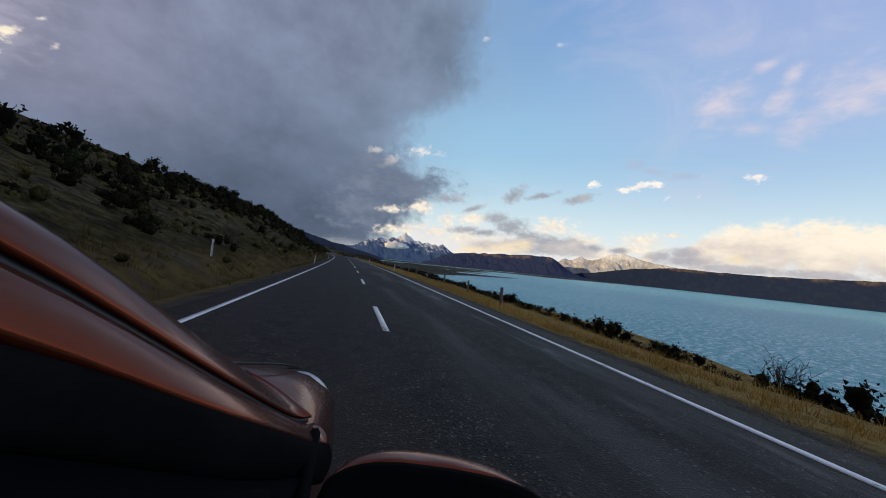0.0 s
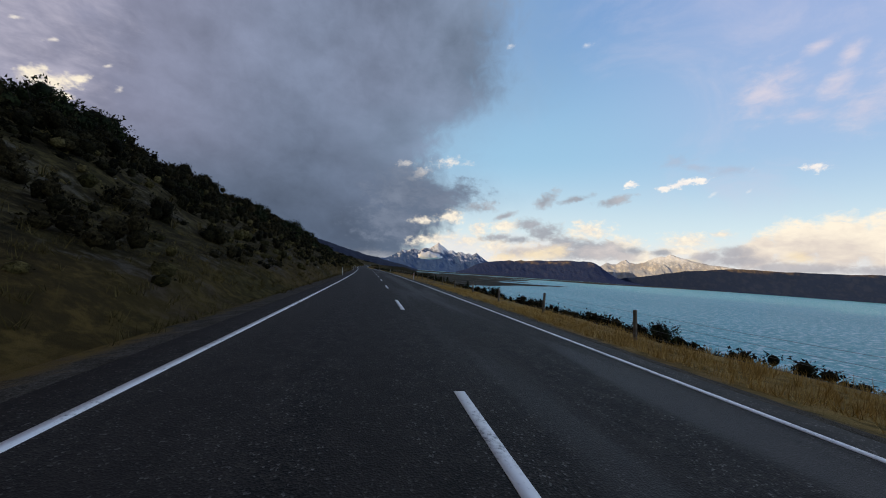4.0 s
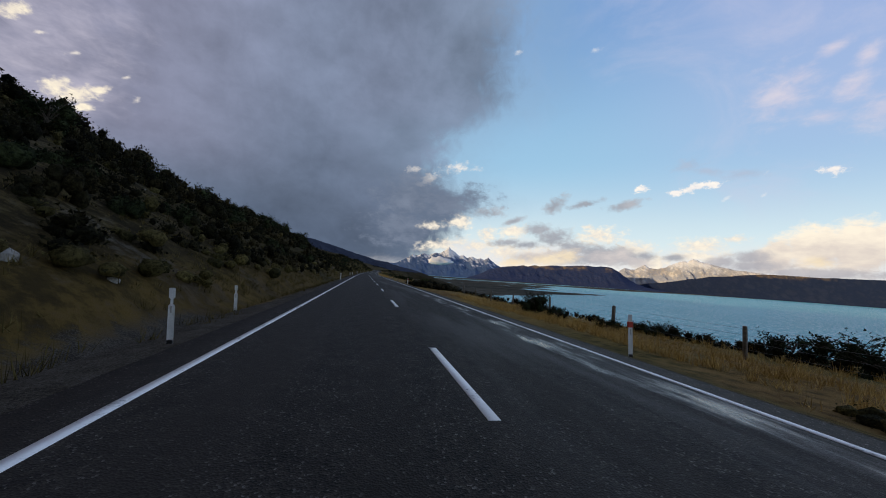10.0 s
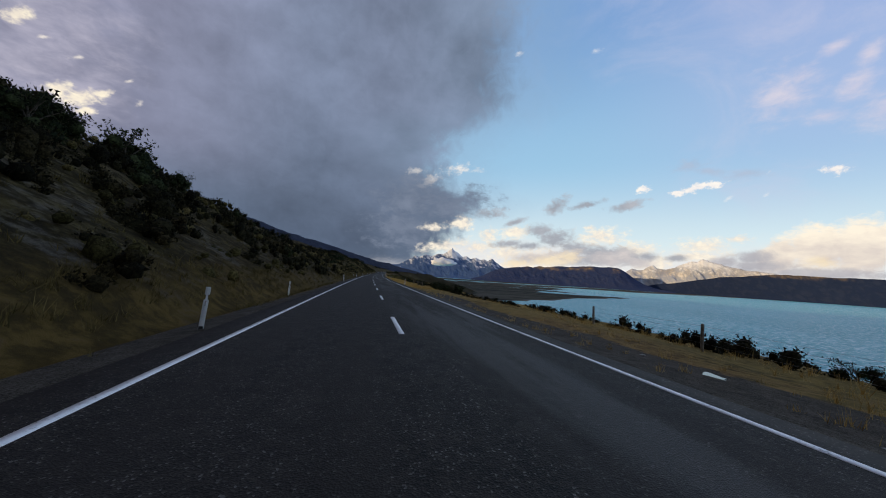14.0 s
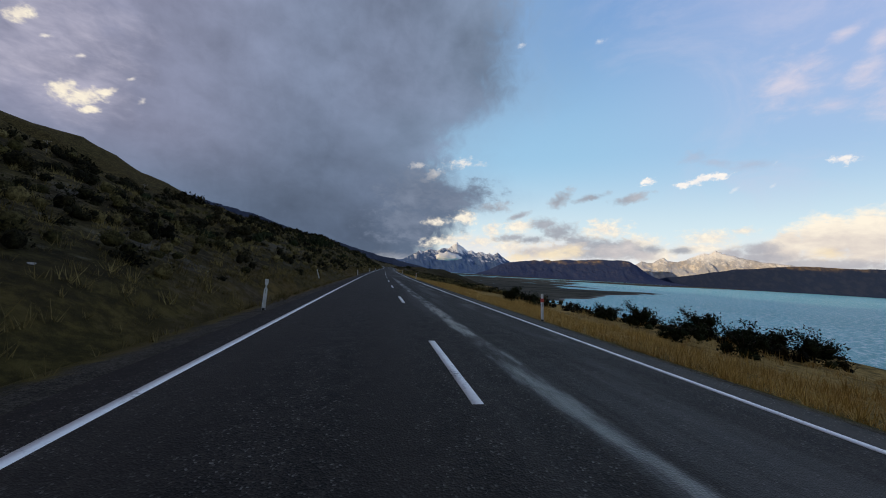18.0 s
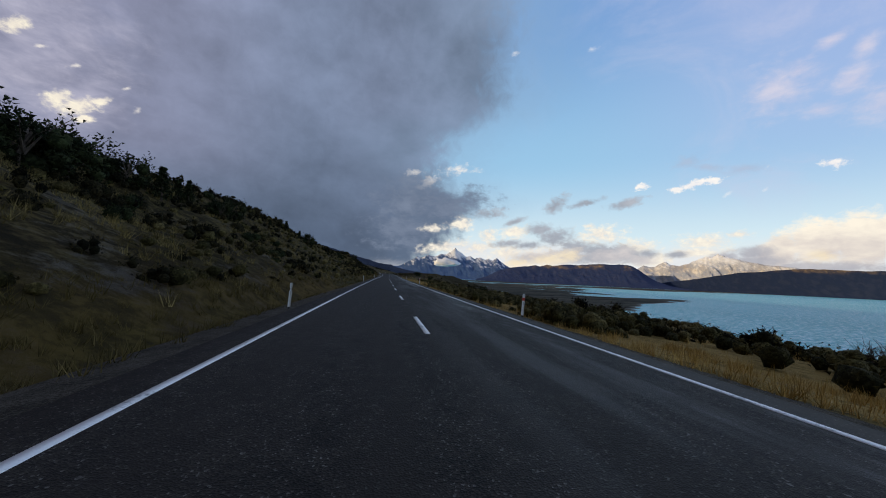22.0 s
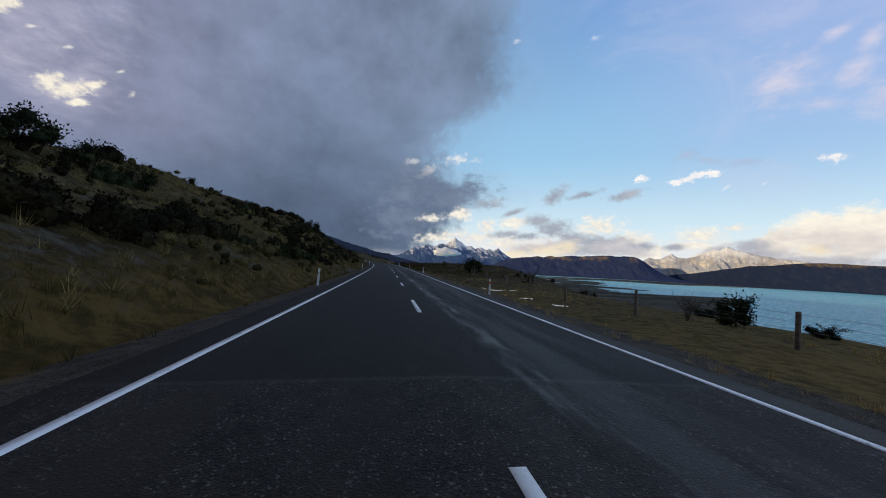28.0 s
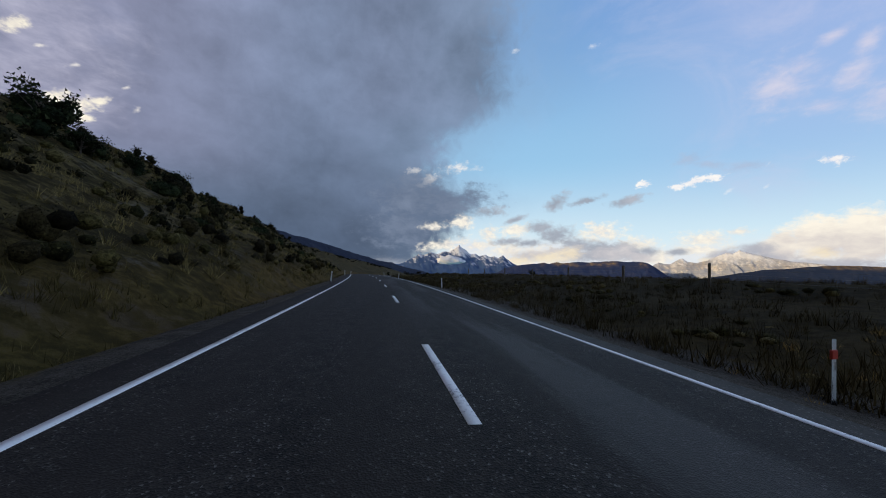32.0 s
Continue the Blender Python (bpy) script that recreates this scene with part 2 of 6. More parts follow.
    # the long lit cloud lying on the far shore
    lay(mass(((51.6, 4.8, 2.8, 2.6, 0.35), (55.0, 5.8, 3.8, 3.2, 0.06), (58.2, 5.9, 4.0, 3.6, 0.06), (62.4, 5.8, 4.6, 3.9, 0.0), (70.0, 5.4, 8.0, 3.9, 0.0), (84.0, 5.0, 10.0, 3.4, 0.0)), 0.24, 0.7), 0.0, 0.45, 0.97, (0.66, 0.60, 0.58), (1.0, 0.92, 0.78), ((heap - 0.5) * 2.4 + (wisp - 0.5) * 1.2 + el.ramp(2.5, 7.5, 0.15, 0.95)).op("MULTIPLY", 1.0, clamp=True))
    # shaded bases
    base = mass((
        (25.2, 6.8, 3.6, 1.9, 0.03), (22.9, 8.1, 2.5, 1.2, 0.03), (18.2, 5.8, 3.8, 0.7, 0.1), (31.3, 5.0, 6.6, 1.4, 0.0), (31.4, 3.9, 7.0, 1.4, 0.05), (38.0, 4.5, 1.8, 0.9, 0.03), (25.3, 11.9, 2.2, 1.5, 0.5),
        (18.9, 9.3, 2.1, 0.6, 0.35), (29.5, 12.1, 3.4, 0.7, 0.2), (34.9, 11.7, 3.0, 0.8, 0.2), (35.9, 4.2, 2.4, 1.2, 0.04), (14.7, 10.5, 3.0, 1.0, 0.04), (21.0, 5.6, 3.4, 0.9, 0.06), (28.0, 5.6, 3.0, 1.0, 0.03), (41.5, 4.4, 1.8, 0.7, 0.03)), 0.42, 1.2)
    lay(base, -0.15, 0.8, 0.92, (0.27, 0.305, 0.375), (0.47, 0.49, 0.55), tone)
    lay(mass(((46.7, 3.9, 3.0, 1.3, 0.16), (49.4, 4.6, 2.8, 1.4, 0.12), (49.4, 3.6, 4.8, 1.2, 0.03), (55.0, 2.9, 7.0, 0.9, 0.0), (62.0, 2.9, 6.0, 0.8, 0.0), (75.0, 3.0, 12.0, 1.0, 0.0)), 0.28, 0.8), 0.0, 0.75, 0.92, (0.36, 0.375, 0.44), (0.56, 0.55, 0.585), tone)
    lay(mass(((22.0, 3.6, 5.0, 1.2, 0.05), (27.0, 4.2, 5.5, 1.4, 0.04), (33.0, 4.1, 4.6, 1.7, 0.03), (37.0, 3.6, 2.4, 1.0, 0.0)), 0.32, 1.0), -0.05, 0.8, 0.88, (0.40, 0.41, 0.47), (0.68, 0.64, 0.64), tone)
    lay(mass(((27.4, 4.1, 3.0, 1.4, 0.05), (19.4, 2.7, 3.2, 1.3, 0.06), (24.0, 3.4, 4.0, 1.0, 0.05), (55.2, 4.3, 1.8, 1.0, 0.0), (44.9, 3.3, 1.6, 0.5, 0.0)), 0.4, 1.0), 0.0, 1.0, 0.78, (0.80, 0.67, 0.48), (0.98, 0.86, 0.62), tone)
    # small white puffs
    lay(mass(((43.7, 13.8, 2.9, 0.75, 0.12), (41.5, 13.3, 1.4, 0.55, 0.12), (45.5, 14.0, 1.3, 0.55, 0.02), (37.5, 14.1, 1.4, 0.6, 0.1), (56.2, 14.3, 1.3, 0.8, -0.2)), 0.30, 2.4), 0.05, 0.75, 0.96, (0.80, 0.80, 0.86), (1.0, 0.97, 0.92), relief)
    lay(mass(((50.9, 14.9, 0.6, 0.4, 0.6), (50.7, 12.3, 0.5, 0.35, 0.6), (47.0, 12.1, 0.7, 0.45, 0.6), (18.3, 33.8, 1.1, 0.5, 0.2), (30.4, 33.1, 1.7, 0.5, 0.0)), 0.3, 2.0), 0.2, 1.2, 0.42, (0.70, 0.74, 0.84), (0.95, 0.94, 0.93), relief)
    # below the horizon
    col = mix(nt, el.ramp(-3.0, -0.5, 1.0, 0.0), col, (0.10, 0.12, 0.14))
    bg = nt.nodes.new("ShaderNodeBackground")
    nt.links.new(col.out, bg.inputs[0])
    bg.inputs[1].default_value = 1.0
    out = nt.nodes.new("ShaderNodeOutputWorld")
    nt.links.new(bg.outputs[0], out.inputs[0])
    w.cycles.sampling_method = "MANUAL"
    w.cycles.sample_map_resolution = 512


make_sky()
sun = new("sun", bpy.data.lights.new("sun", "SUN"))
sun.data.energy, sun.data.angle, sun.data.color = 3.2, radians(0.6), (1.0, 0.80, 0.55)
_a, _e = radians(SUN_AZ), radians(SUN_EL)
sun.matrix_world = look((0, 0, 300), (-math.sin(_a) * math.cos(_e), -math.cos(_a) * math.cos(_e), 300 - math.sin(_e)))
scene.view_settings.exposure = 0.0


# ---- materials ----
def material(name, rough=0.8, metal=0.0, spec=None):
    m = bpy.data.materials.new(name)
    m.use_nodes = True
    nt = m.node_tree
    b = nt.nodes["Principled BSDF"]
    b.inputs["Roughness"].default_value, b.inputs["Metallic"].default_value = rough, metal
    if spec is not None:
        b.inputs["Specular IOR Level"].default_value = spec
    return m, nt, b


def place(nt, kind="Object"):
    return Val(nt, nt.nodes.new("ShaderNodeTexCoord").outputs[kind])


def split(nt, v):
    n = nt.nodes.new("ShaderNodeSeparateXYZ")
    nt.links.new(v.out, n.inputs[0])
    return [Val(nt, o) for o in n.outputs]


def bump(nt, b, height, strength=0.5, dist=0.02):
    n = nt.nodes.new("ShaderNodeBump")
    n.inputs["Strength"].default_value, n.inputs["Distance"].default_value = strength, dist
    nt.links.new(height.out, n.inputs["Height"])
    nt.links.new(n.outputs[0], b.inputs["Normal"])


def island(nt):
    return Val(nt, nt.nodes.new("ShaderNodeNewGeometry").outputs["Random Per Island"])


def one(nt):
    return Val(nt, nt.nodes.new("ShaderNodeObjectInfo").outputs["Random"])


def simple(name, color, rough=0.7, metal=0.0, vary=0.25, scale=6.0, grain=0.3, spec=None):
    """Paint, wood, metal: a colour with stains at two scales and a fine relief."""
    m, nt, b = material(name, rough, metal, spec)
    p = place(nt)
    f = fbm(nt, p, scale, 5.0) * 0.6 + fbm(nt, p, scale * 9, 3.0) * 0.4
    dark = tuple(c * (1 - vary) for c in color)
    light = tuple(min(1, c * (1 + vary)) for c in color)
    nt.links.new(mix(nt, f.ramp(0.35, 0.65), dark, light).out, b.inputs["Base Color"])
    bump(nt, b, f, grain, 0.01)
    return m


def leaf_material(name, dark, light, dry, rough=0.85, scale=0.25, some=0.25, gap_shade=0.0):
    m, nt, b = material(name, rough, 0.0, 0.06)
    p = place(nt)
    r = island(nt)
    clump = fbm(nt, p, scale, 3.0)
    c = mix(nt, (clump * 0.6 + r * 0.4).ramp(0.3, 0.7), dark, light)
    c = mix(nt, (fbm(nt, p, scale * 0.4, 3.0) + r * 0.25).ramp(0.62, 0.85) * some * 2.0, c, dry)
    if gap_shade:
        # shade between leaves painted in: hollows of the relief dark, tips lighter
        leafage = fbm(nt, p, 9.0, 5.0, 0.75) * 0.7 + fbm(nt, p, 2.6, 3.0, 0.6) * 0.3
        c = tint(nt, c, leafage.ramp(0.40, 0.62, 1.0 - gap_shade, 1.0 + gap_shade))
        bump(nt, b, leafage, 1.0, 0.25)
    nt.links.new(c.out, b.inputs["Base Color"])
    return m


def ground_material():
    """Turf, tussock, gravel shoulder, scree and silt by distance from the road, height and slope."""
    m, nt, b = material("ground", 0.95, 0.0, 0.05)
    uv = place(nt, "UV")
    s, l, _ = split(nt, uv)
    s, l = s * 1000.0, l * 1000.0
    p = place(nt)
    big, mid, fine = fbm(nt, p, 0.035, 5.0), fbm(nt, p, 0.22, 5.0, 0.6), fbm(nt, p, 2.2, 5.0, 0.65)
    grit = fbm(nt, p, 28.0, 4.0, 0.7)
    grass = mix(nt, (mid * 0.6 + fine * 0.4).ramp(0.36, 0.62), (0.095, 0.064, 0.021), (0.245, 0.160, 0.046))
    grass = mix(nt, big.ramp(0.45, 0.62), grass, mix(nt, fine.ramp(0.35, 0.65), (0.058, 0.050, 0.016), (0.135, 0.105, 0.032)))
    earth = mix(nt, (fine * 0.5 + grit * 0.5).ramp(0.35, 0.65), (0.050, 0.036, 0.024), (0.120, 0.088, 0.058))
    stone = mix(nt, grit.ramp(0.35, 0.7), (0.075, 0.072, 0.068), (0.24, 0.225, 0.20))
    gravel = mix(nt, (grit * 0.7 + fine * 0.3).ramp(0.4, 0.62), (0.034, 0.030, 0.025), (0.128, 0.113, 0.093))
    col = mix(nt, (mid + (fine - 0.5) * 0.6).ramp(0.50, 0.66) * l.ramp(-8.0, 6.0, 0.8, 0.35), grass, earth)
    # dark litter on the slope, doubling as painted shade in the gaps between plants
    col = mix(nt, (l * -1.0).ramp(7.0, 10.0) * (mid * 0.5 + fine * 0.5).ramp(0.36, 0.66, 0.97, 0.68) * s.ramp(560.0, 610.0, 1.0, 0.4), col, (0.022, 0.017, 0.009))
    # olive and straw patches
    spot = fbm(nt, p, 0.55, 5.0, 0.65)
    col = mix(nt, (l * -1.0).ramp(7.0, 10.0) * spot.ramp(0.52, 0.66) * 0.7, col, mix(nt, big.ramp(0.4, 0.6), (0.075, 0.070, 0.022), (0.135, 0.098, 0.036)))
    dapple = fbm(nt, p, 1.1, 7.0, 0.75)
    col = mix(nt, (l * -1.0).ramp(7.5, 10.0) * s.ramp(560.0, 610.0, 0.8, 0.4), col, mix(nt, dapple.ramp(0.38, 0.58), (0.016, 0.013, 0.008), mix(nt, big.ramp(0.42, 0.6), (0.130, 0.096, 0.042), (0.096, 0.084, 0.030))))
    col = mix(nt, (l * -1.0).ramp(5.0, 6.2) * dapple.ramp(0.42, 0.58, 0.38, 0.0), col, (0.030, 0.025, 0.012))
    straw = (l * -1.0).ramp(8.0, 13.0) * s.ramp(380.0, 560.0, 0.5, 1.0).op("MAXIMUM", s.ramp(60.0, 115.0, 0.85, 0.0)) * (spot * 0.6 + mid * 0.4).ramp(0.42, 0.56)
    col = mix(nt, straw * 0.85, col, mix(nt, dapple.ramp(0.38, 0.60), (0.055, 0.043, 0.017), (0.200, 0.150, 0.056)))
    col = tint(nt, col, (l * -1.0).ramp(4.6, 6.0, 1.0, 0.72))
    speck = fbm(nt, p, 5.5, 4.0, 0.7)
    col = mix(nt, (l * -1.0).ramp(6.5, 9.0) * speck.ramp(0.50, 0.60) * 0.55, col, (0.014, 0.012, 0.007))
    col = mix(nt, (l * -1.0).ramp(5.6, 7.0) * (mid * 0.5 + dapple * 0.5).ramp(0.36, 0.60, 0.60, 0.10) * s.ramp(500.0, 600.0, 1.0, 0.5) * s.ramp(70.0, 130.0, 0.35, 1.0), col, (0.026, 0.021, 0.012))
    # the cut slope over the road shows stones and scree
    cut = (l * -1.0).ramp(6.0, 9.0) * (l * -1.0).ramp(16.0, 26.0, 1.0, 0.0)
    col = mix(nt, cut * (mid + fine * 0.6).ramp(0.84, 1.0) * 0.45, col, stone)
    # trodden red-brown ground along the fence
    bare = l.ramp(5.0, 6.5) * l.ramp(9.0, 13.0, 1.0, 0.0) * (fbm(nt, p, 0.05, 3.0) + (fine - 0.5) * 0.3).ramp(0.46, 0.56) * s.ramp(335.0, 360.0, 1.0, 0.15)
    bare = bare.op("MAXIMUM", s.ramp(182.0, 196.0) * s.ramp(242.0, 262.0, 1.0, 0.0) * l.ramp(7.0, 8.5) * l.ramp(12.0, 14.5, 1.0, 0.0) * (mid + (fine - 0.5) * 0.5).ramp(0.36, 0.50))
    col = mix(nt, bare * 0.85, col, mix(nt, fine.ramp(0.35, 0.7), (0.100, 0.055, 0.025), (0.225, 0.128, 0.053)))
    # standing dry grass by the lake
    gold = l.ramp(5.2, 7.0) * s.curve([(-400, 0.8), (110, 0.8), (140, 0.35), (340, 0.35), (365, 1.0), (465, 1.0), (490, 0.3), (580, 0.35), (600, 0.5), (630, 0.5), (650, 0.0), (1200, 0.0)]) * (fine * 0.5 + spot * 0.5).ramp(0.36, 0.58)
    col = mix(nt, gold * 0.85, col, mix(nt, grit.ramp(0.35, 0.65), (0.300, 0.190, 0.058), (0.560, 0.365, 0.120)))
    # the paddock beyond the bank is rough and brown
    col = mix(nt, l.ramp(5.0, 7.5) * s.ramp(590.0, 650.0) * 0.88, col, mix(nt, (fine * 0.6 + mid * 0.4).ramp(0.38, 0.62), (0.036, 0.027, 0.011), (0.120, 0.090, 0.036)))
    col = mix(nt, l.ramp(5.0, 7.5) * s.ramp(668.0, 705.0) * 0.8, col, mix(nt, (fine * 0.6 + mid * 0.4).ramp(0.38, 0.62), (0.020, 0.016, 0.007), (0.064, 0.048, 0.021)))
    col = tint(nt, col, 1.0 - l.ramp(5.0, 6.0) * s.ramp(590.0, 610.0, 0.0, 0.32))
    # gravel shoulders
    away = l.op("ABSOLUTE") + (fine - 0.5) * 1.6 + (mid - 0.5) * 1.2
    wide = fbm(nt, vec(nt, s * 0.012, 0.0, 0.0), 1.0, 2.0).ramp(0.35, 0.65, -0.2, 0.9) + s.ramp(120.0, 150.0, 0.9, 0.0) * l.ramp(0.0, 1.0) + s.ramp(280.0, 290.0) * s.ramp(338.0, 350.0, 3.0, 0.0) * l.ramp(0.0, 1.0) + s.ramp(575.0, 595.0) * s.ramp(760.0, 800.0, 1.5, 0.0) * l.ramp(0.0, 1.0) + (s - 222.0).op("ABSOLUTE").ramp(2.0, 7.0, 1.6, 0.0) * l.ramp(-1.0, 0.0, 1.0, 0.0) + (s - 649.0).op("ABSOLUTE").ramp(3.0, 9.0, 1.8, 0.0) * l.ramp(-1.0, 0.0, 1.0, 0.0)
    col = mix(nt, (away - wide).ramp(4.4, 4.9, 0.95, 0.0), col, gravel)
    _, _, h = split(nt, p)
    col = mix(nt, h.ramp(-27.4, -24.0, 1.0, 0.0), col, mix(nt, mid.ramp(0.3, 0.7), (0.026, 0.029, 0.024), (0.075, 0.075, 0.062)))
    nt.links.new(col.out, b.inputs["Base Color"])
    bump(nt, b, fine * 0.5 + grit * 0.35 + mid * 0.6, 0.9, 0.12)
    return m


def silt_material():
    """River silt and low scrub, in bands."""
    m, nt, b = material("river_silt", 0.95, 0.0, 0.05)
    p = place(nt)
    x, y, h = split(nt, p)
    band = fbm(nt, vec(nt, x * 0.004, y * 0.016, 0.0), 1.0, 6.0, 0.65)
    speck = fbm(nt, p, 0.06, 5.0, 0.7)
    c = mix(nt, (band * 0.6 + speck * 0.4).ramp(0.40, 0.60), (0.022, 0.021, 0.014), (0.105, 0.092, 0.066))
    c = mix(nt, h.ramp(-27.95, -27.6, 1.0, 0.0), c, (0.17, 0.165, 0.145))
    nt.links.new(c.out, b.inputs["Base Color"])
    bump(nt, b, speck, 0.8, 1.0)
    return m


def asphalt_material():
    """Dark chip seal with polished wheel tracks, damp patches and wet streaks."""
    m, nt, b = material("asphalt", 0.8, 0.0, 0.22)
    s, l, _ = split(nt, place(nt, "UV"))
    s, l = s * 1000.0, l * 1000.0
    q = vec(nt, s, l, 0.0)
    chip = nt.nodes.new("ShaderNodeTexVoronoi")
    nt.links.new(q.out, chip.inputs["Vector"])
    chip.inputs["Scale"].default_value = 62.0
    stone = Val(nt, chip.outputs["Distance"])
    hue = split(nt, Val(nt, chip.outputs["Color"]))[0]
    mid, low = fbm(nt, q, 0.8, 5.0, 0.6), fbm(nt, vec(nt, s * 0.08, l * 0.9, 0.0), 1.0, 4.0)
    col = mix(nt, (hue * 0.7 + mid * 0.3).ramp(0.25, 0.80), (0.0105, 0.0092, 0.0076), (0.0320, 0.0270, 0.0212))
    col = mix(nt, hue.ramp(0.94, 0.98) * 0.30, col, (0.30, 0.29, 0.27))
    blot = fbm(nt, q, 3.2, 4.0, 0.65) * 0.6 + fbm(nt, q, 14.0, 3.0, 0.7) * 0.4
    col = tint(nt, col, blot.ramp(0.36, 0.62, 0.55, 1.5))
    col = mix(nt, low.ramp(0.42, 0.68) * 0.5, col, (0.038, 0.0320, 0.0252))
    # wheel tracks, two a lane
    def track(at, half):
        return ((l - at).op("ABSOLUTE") + (mid - 0.5) * 0.35).ramp(half * 0.4, half, 1.0, 0.0)
    wheel = track(-2.5, 0.42).op("MAXIMUM", track(-0.95, 0.4)).op("MAXIMUM", track(1.0, 0.42)).op("MAXIMUM", track(2.55, 0.42))
    col = mix(nt, wheel * 0.45, col, (0.024, 0.0198, 0.0155))
    # water lies in the tracks of the far lane and along its edge
    along = s.curve([(-100, 0.1), (0, 0.15), (120, 0.1), (240, 0.15), (252, 0.5), (275, 0.45), (300, 0.1), (365, 0.1), (385, 0.85), (420, 0.8), (445, 0.15), (585, 0.15), (598, 0.7), (640, 0.72), (670, 0.5), (700, 0.2), (900, 0.1)])
    side = s.curve([(-100, 0.5), (0, 0.6), (45, 0.5), (90, 0.25), (150, 0.35), (195, 0.5), (212, 1.0), (232, 0.9), (250, 0.2), (380, 0.3), (400, 0.6), (440, 0.6), (470, 0.5), (505, 0.7), (520, 1.0), (560, 1.0), (585, 0.5), (610, 0.25), (660, 0.2), (720, 0.15), (900, 0.2)])
    patch = fbm(nt, vec(nt, s * 0.45, l * 1.7, 1.0), 1.0, 6.0, 0.68)
    wet = (track(0.95, 0.34) * along * patch.ramp(0.30, 0.62, 0.12, 0.72)).op("MAXIMUM", track(2.92, 0.85) * side * patch.ramp(0.34, 0.70, 0.0, 0.8))
    damp = ((l - 1.9).op("ABSOLUTE")).ramp(0.6, 2.2, 1.0, 0.0) * low.ramp(0.45, 0.6)
    col = mix(nt, (wet.op("MAXIMUM", damp * 0.35)), col, (0.021, 0.0185, 0.0155))
    # a newer stretch of seal begins at a joint across the road
    col = mix(nt, s.ramp(600.9, 601.1) * s.ramp(625.0, 665.0, 0.6, 0.0), col, (0.0095, 0.0088, 0.0080))
    joint = (s - 601.0).op("ABSOLUTE").ramp(0.02, 0.09, 1.0, 0.0) * mid.ramp(0.35, 0.55)
    col = mix(nt, joint * 0.22, col, (0.10, 0.095, 0.088))
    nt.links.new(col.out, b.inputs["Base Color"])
    rough = wet.ramp(0.1, 0.9, 0.78, 0.20) - damp * 0.12
    nt.links.new((wet.ramp(0.15, 0.8, 0.22, 0.60) + damp * 0.12).out, b.inputs["Specular IOR Level"])
    nt.links.new(rough.out, b.inputs["Roughness"])
    bump(nt, b, (stone * 0.8 + mid * 0.3) * wet.ramp(0.2, 0.9, 1.0, 0.1), 0.55, 0.012)
    return m


def line_material():
    """White road paint, worn and dirty."""
    m, nt, b = material("line_paint", 0.55)
    p = place(nt)
    wear = fbm(nt, p, 1.3, 5.0, 0.6) * 0.5 + fbm(nt, p, 22.0, 4.0, 0.7) * 0.5
    c = mix(nt, wear.ramp(0.38, 0.50), (0.64, 0.64, 0.62), (0.88, 0.88, 0.86))
    c = mix(nt, wear.ramp(0.36, 0.42, 0.7, 0.0), c, (0.12, 0.12, 0.12))
    nt.links.new(c.out, b.inputs["Base Color"])
    bump(nt, b, fbm(nt, p, 60.0, 3.0), 0.5, 0.006)
    return m


def lake_material():
    """Milky glacial water with wind ripples."""
    m, nt, b = material("lake_water", 0.38, 0.0, 0.14)
    b.inputs["IOR"].default_value = 1.27
    p = place(nt)
    x, y, _ = split(nt, p)
    streak = fbm(nt, vec(nt, x * 0.004, y * 0.0012, 0.0), 1.0, 4.0)
    q = vec(nt, x * 0.6 + y * 0.25, y - x * 0.4, 0.0)
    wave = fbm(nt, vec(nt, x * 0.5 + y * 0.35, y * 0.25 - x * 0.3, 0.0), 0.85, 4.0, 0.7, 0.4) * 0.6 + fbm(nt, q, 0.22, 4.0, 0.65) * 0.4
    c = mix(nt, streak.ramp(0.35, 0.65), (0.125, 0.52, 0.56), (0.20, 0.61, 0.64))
    # ripple shade and highlights painted in: troughs dark, crests pale
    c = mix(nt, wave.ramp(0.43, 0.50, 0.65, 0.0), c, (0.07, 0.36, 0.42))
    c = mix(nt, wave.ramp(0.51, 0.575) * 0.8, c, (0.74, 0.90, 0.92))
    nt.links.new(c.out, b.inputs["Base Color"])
    bump(nt, b, wave, 1.0, 1.1)
    return m


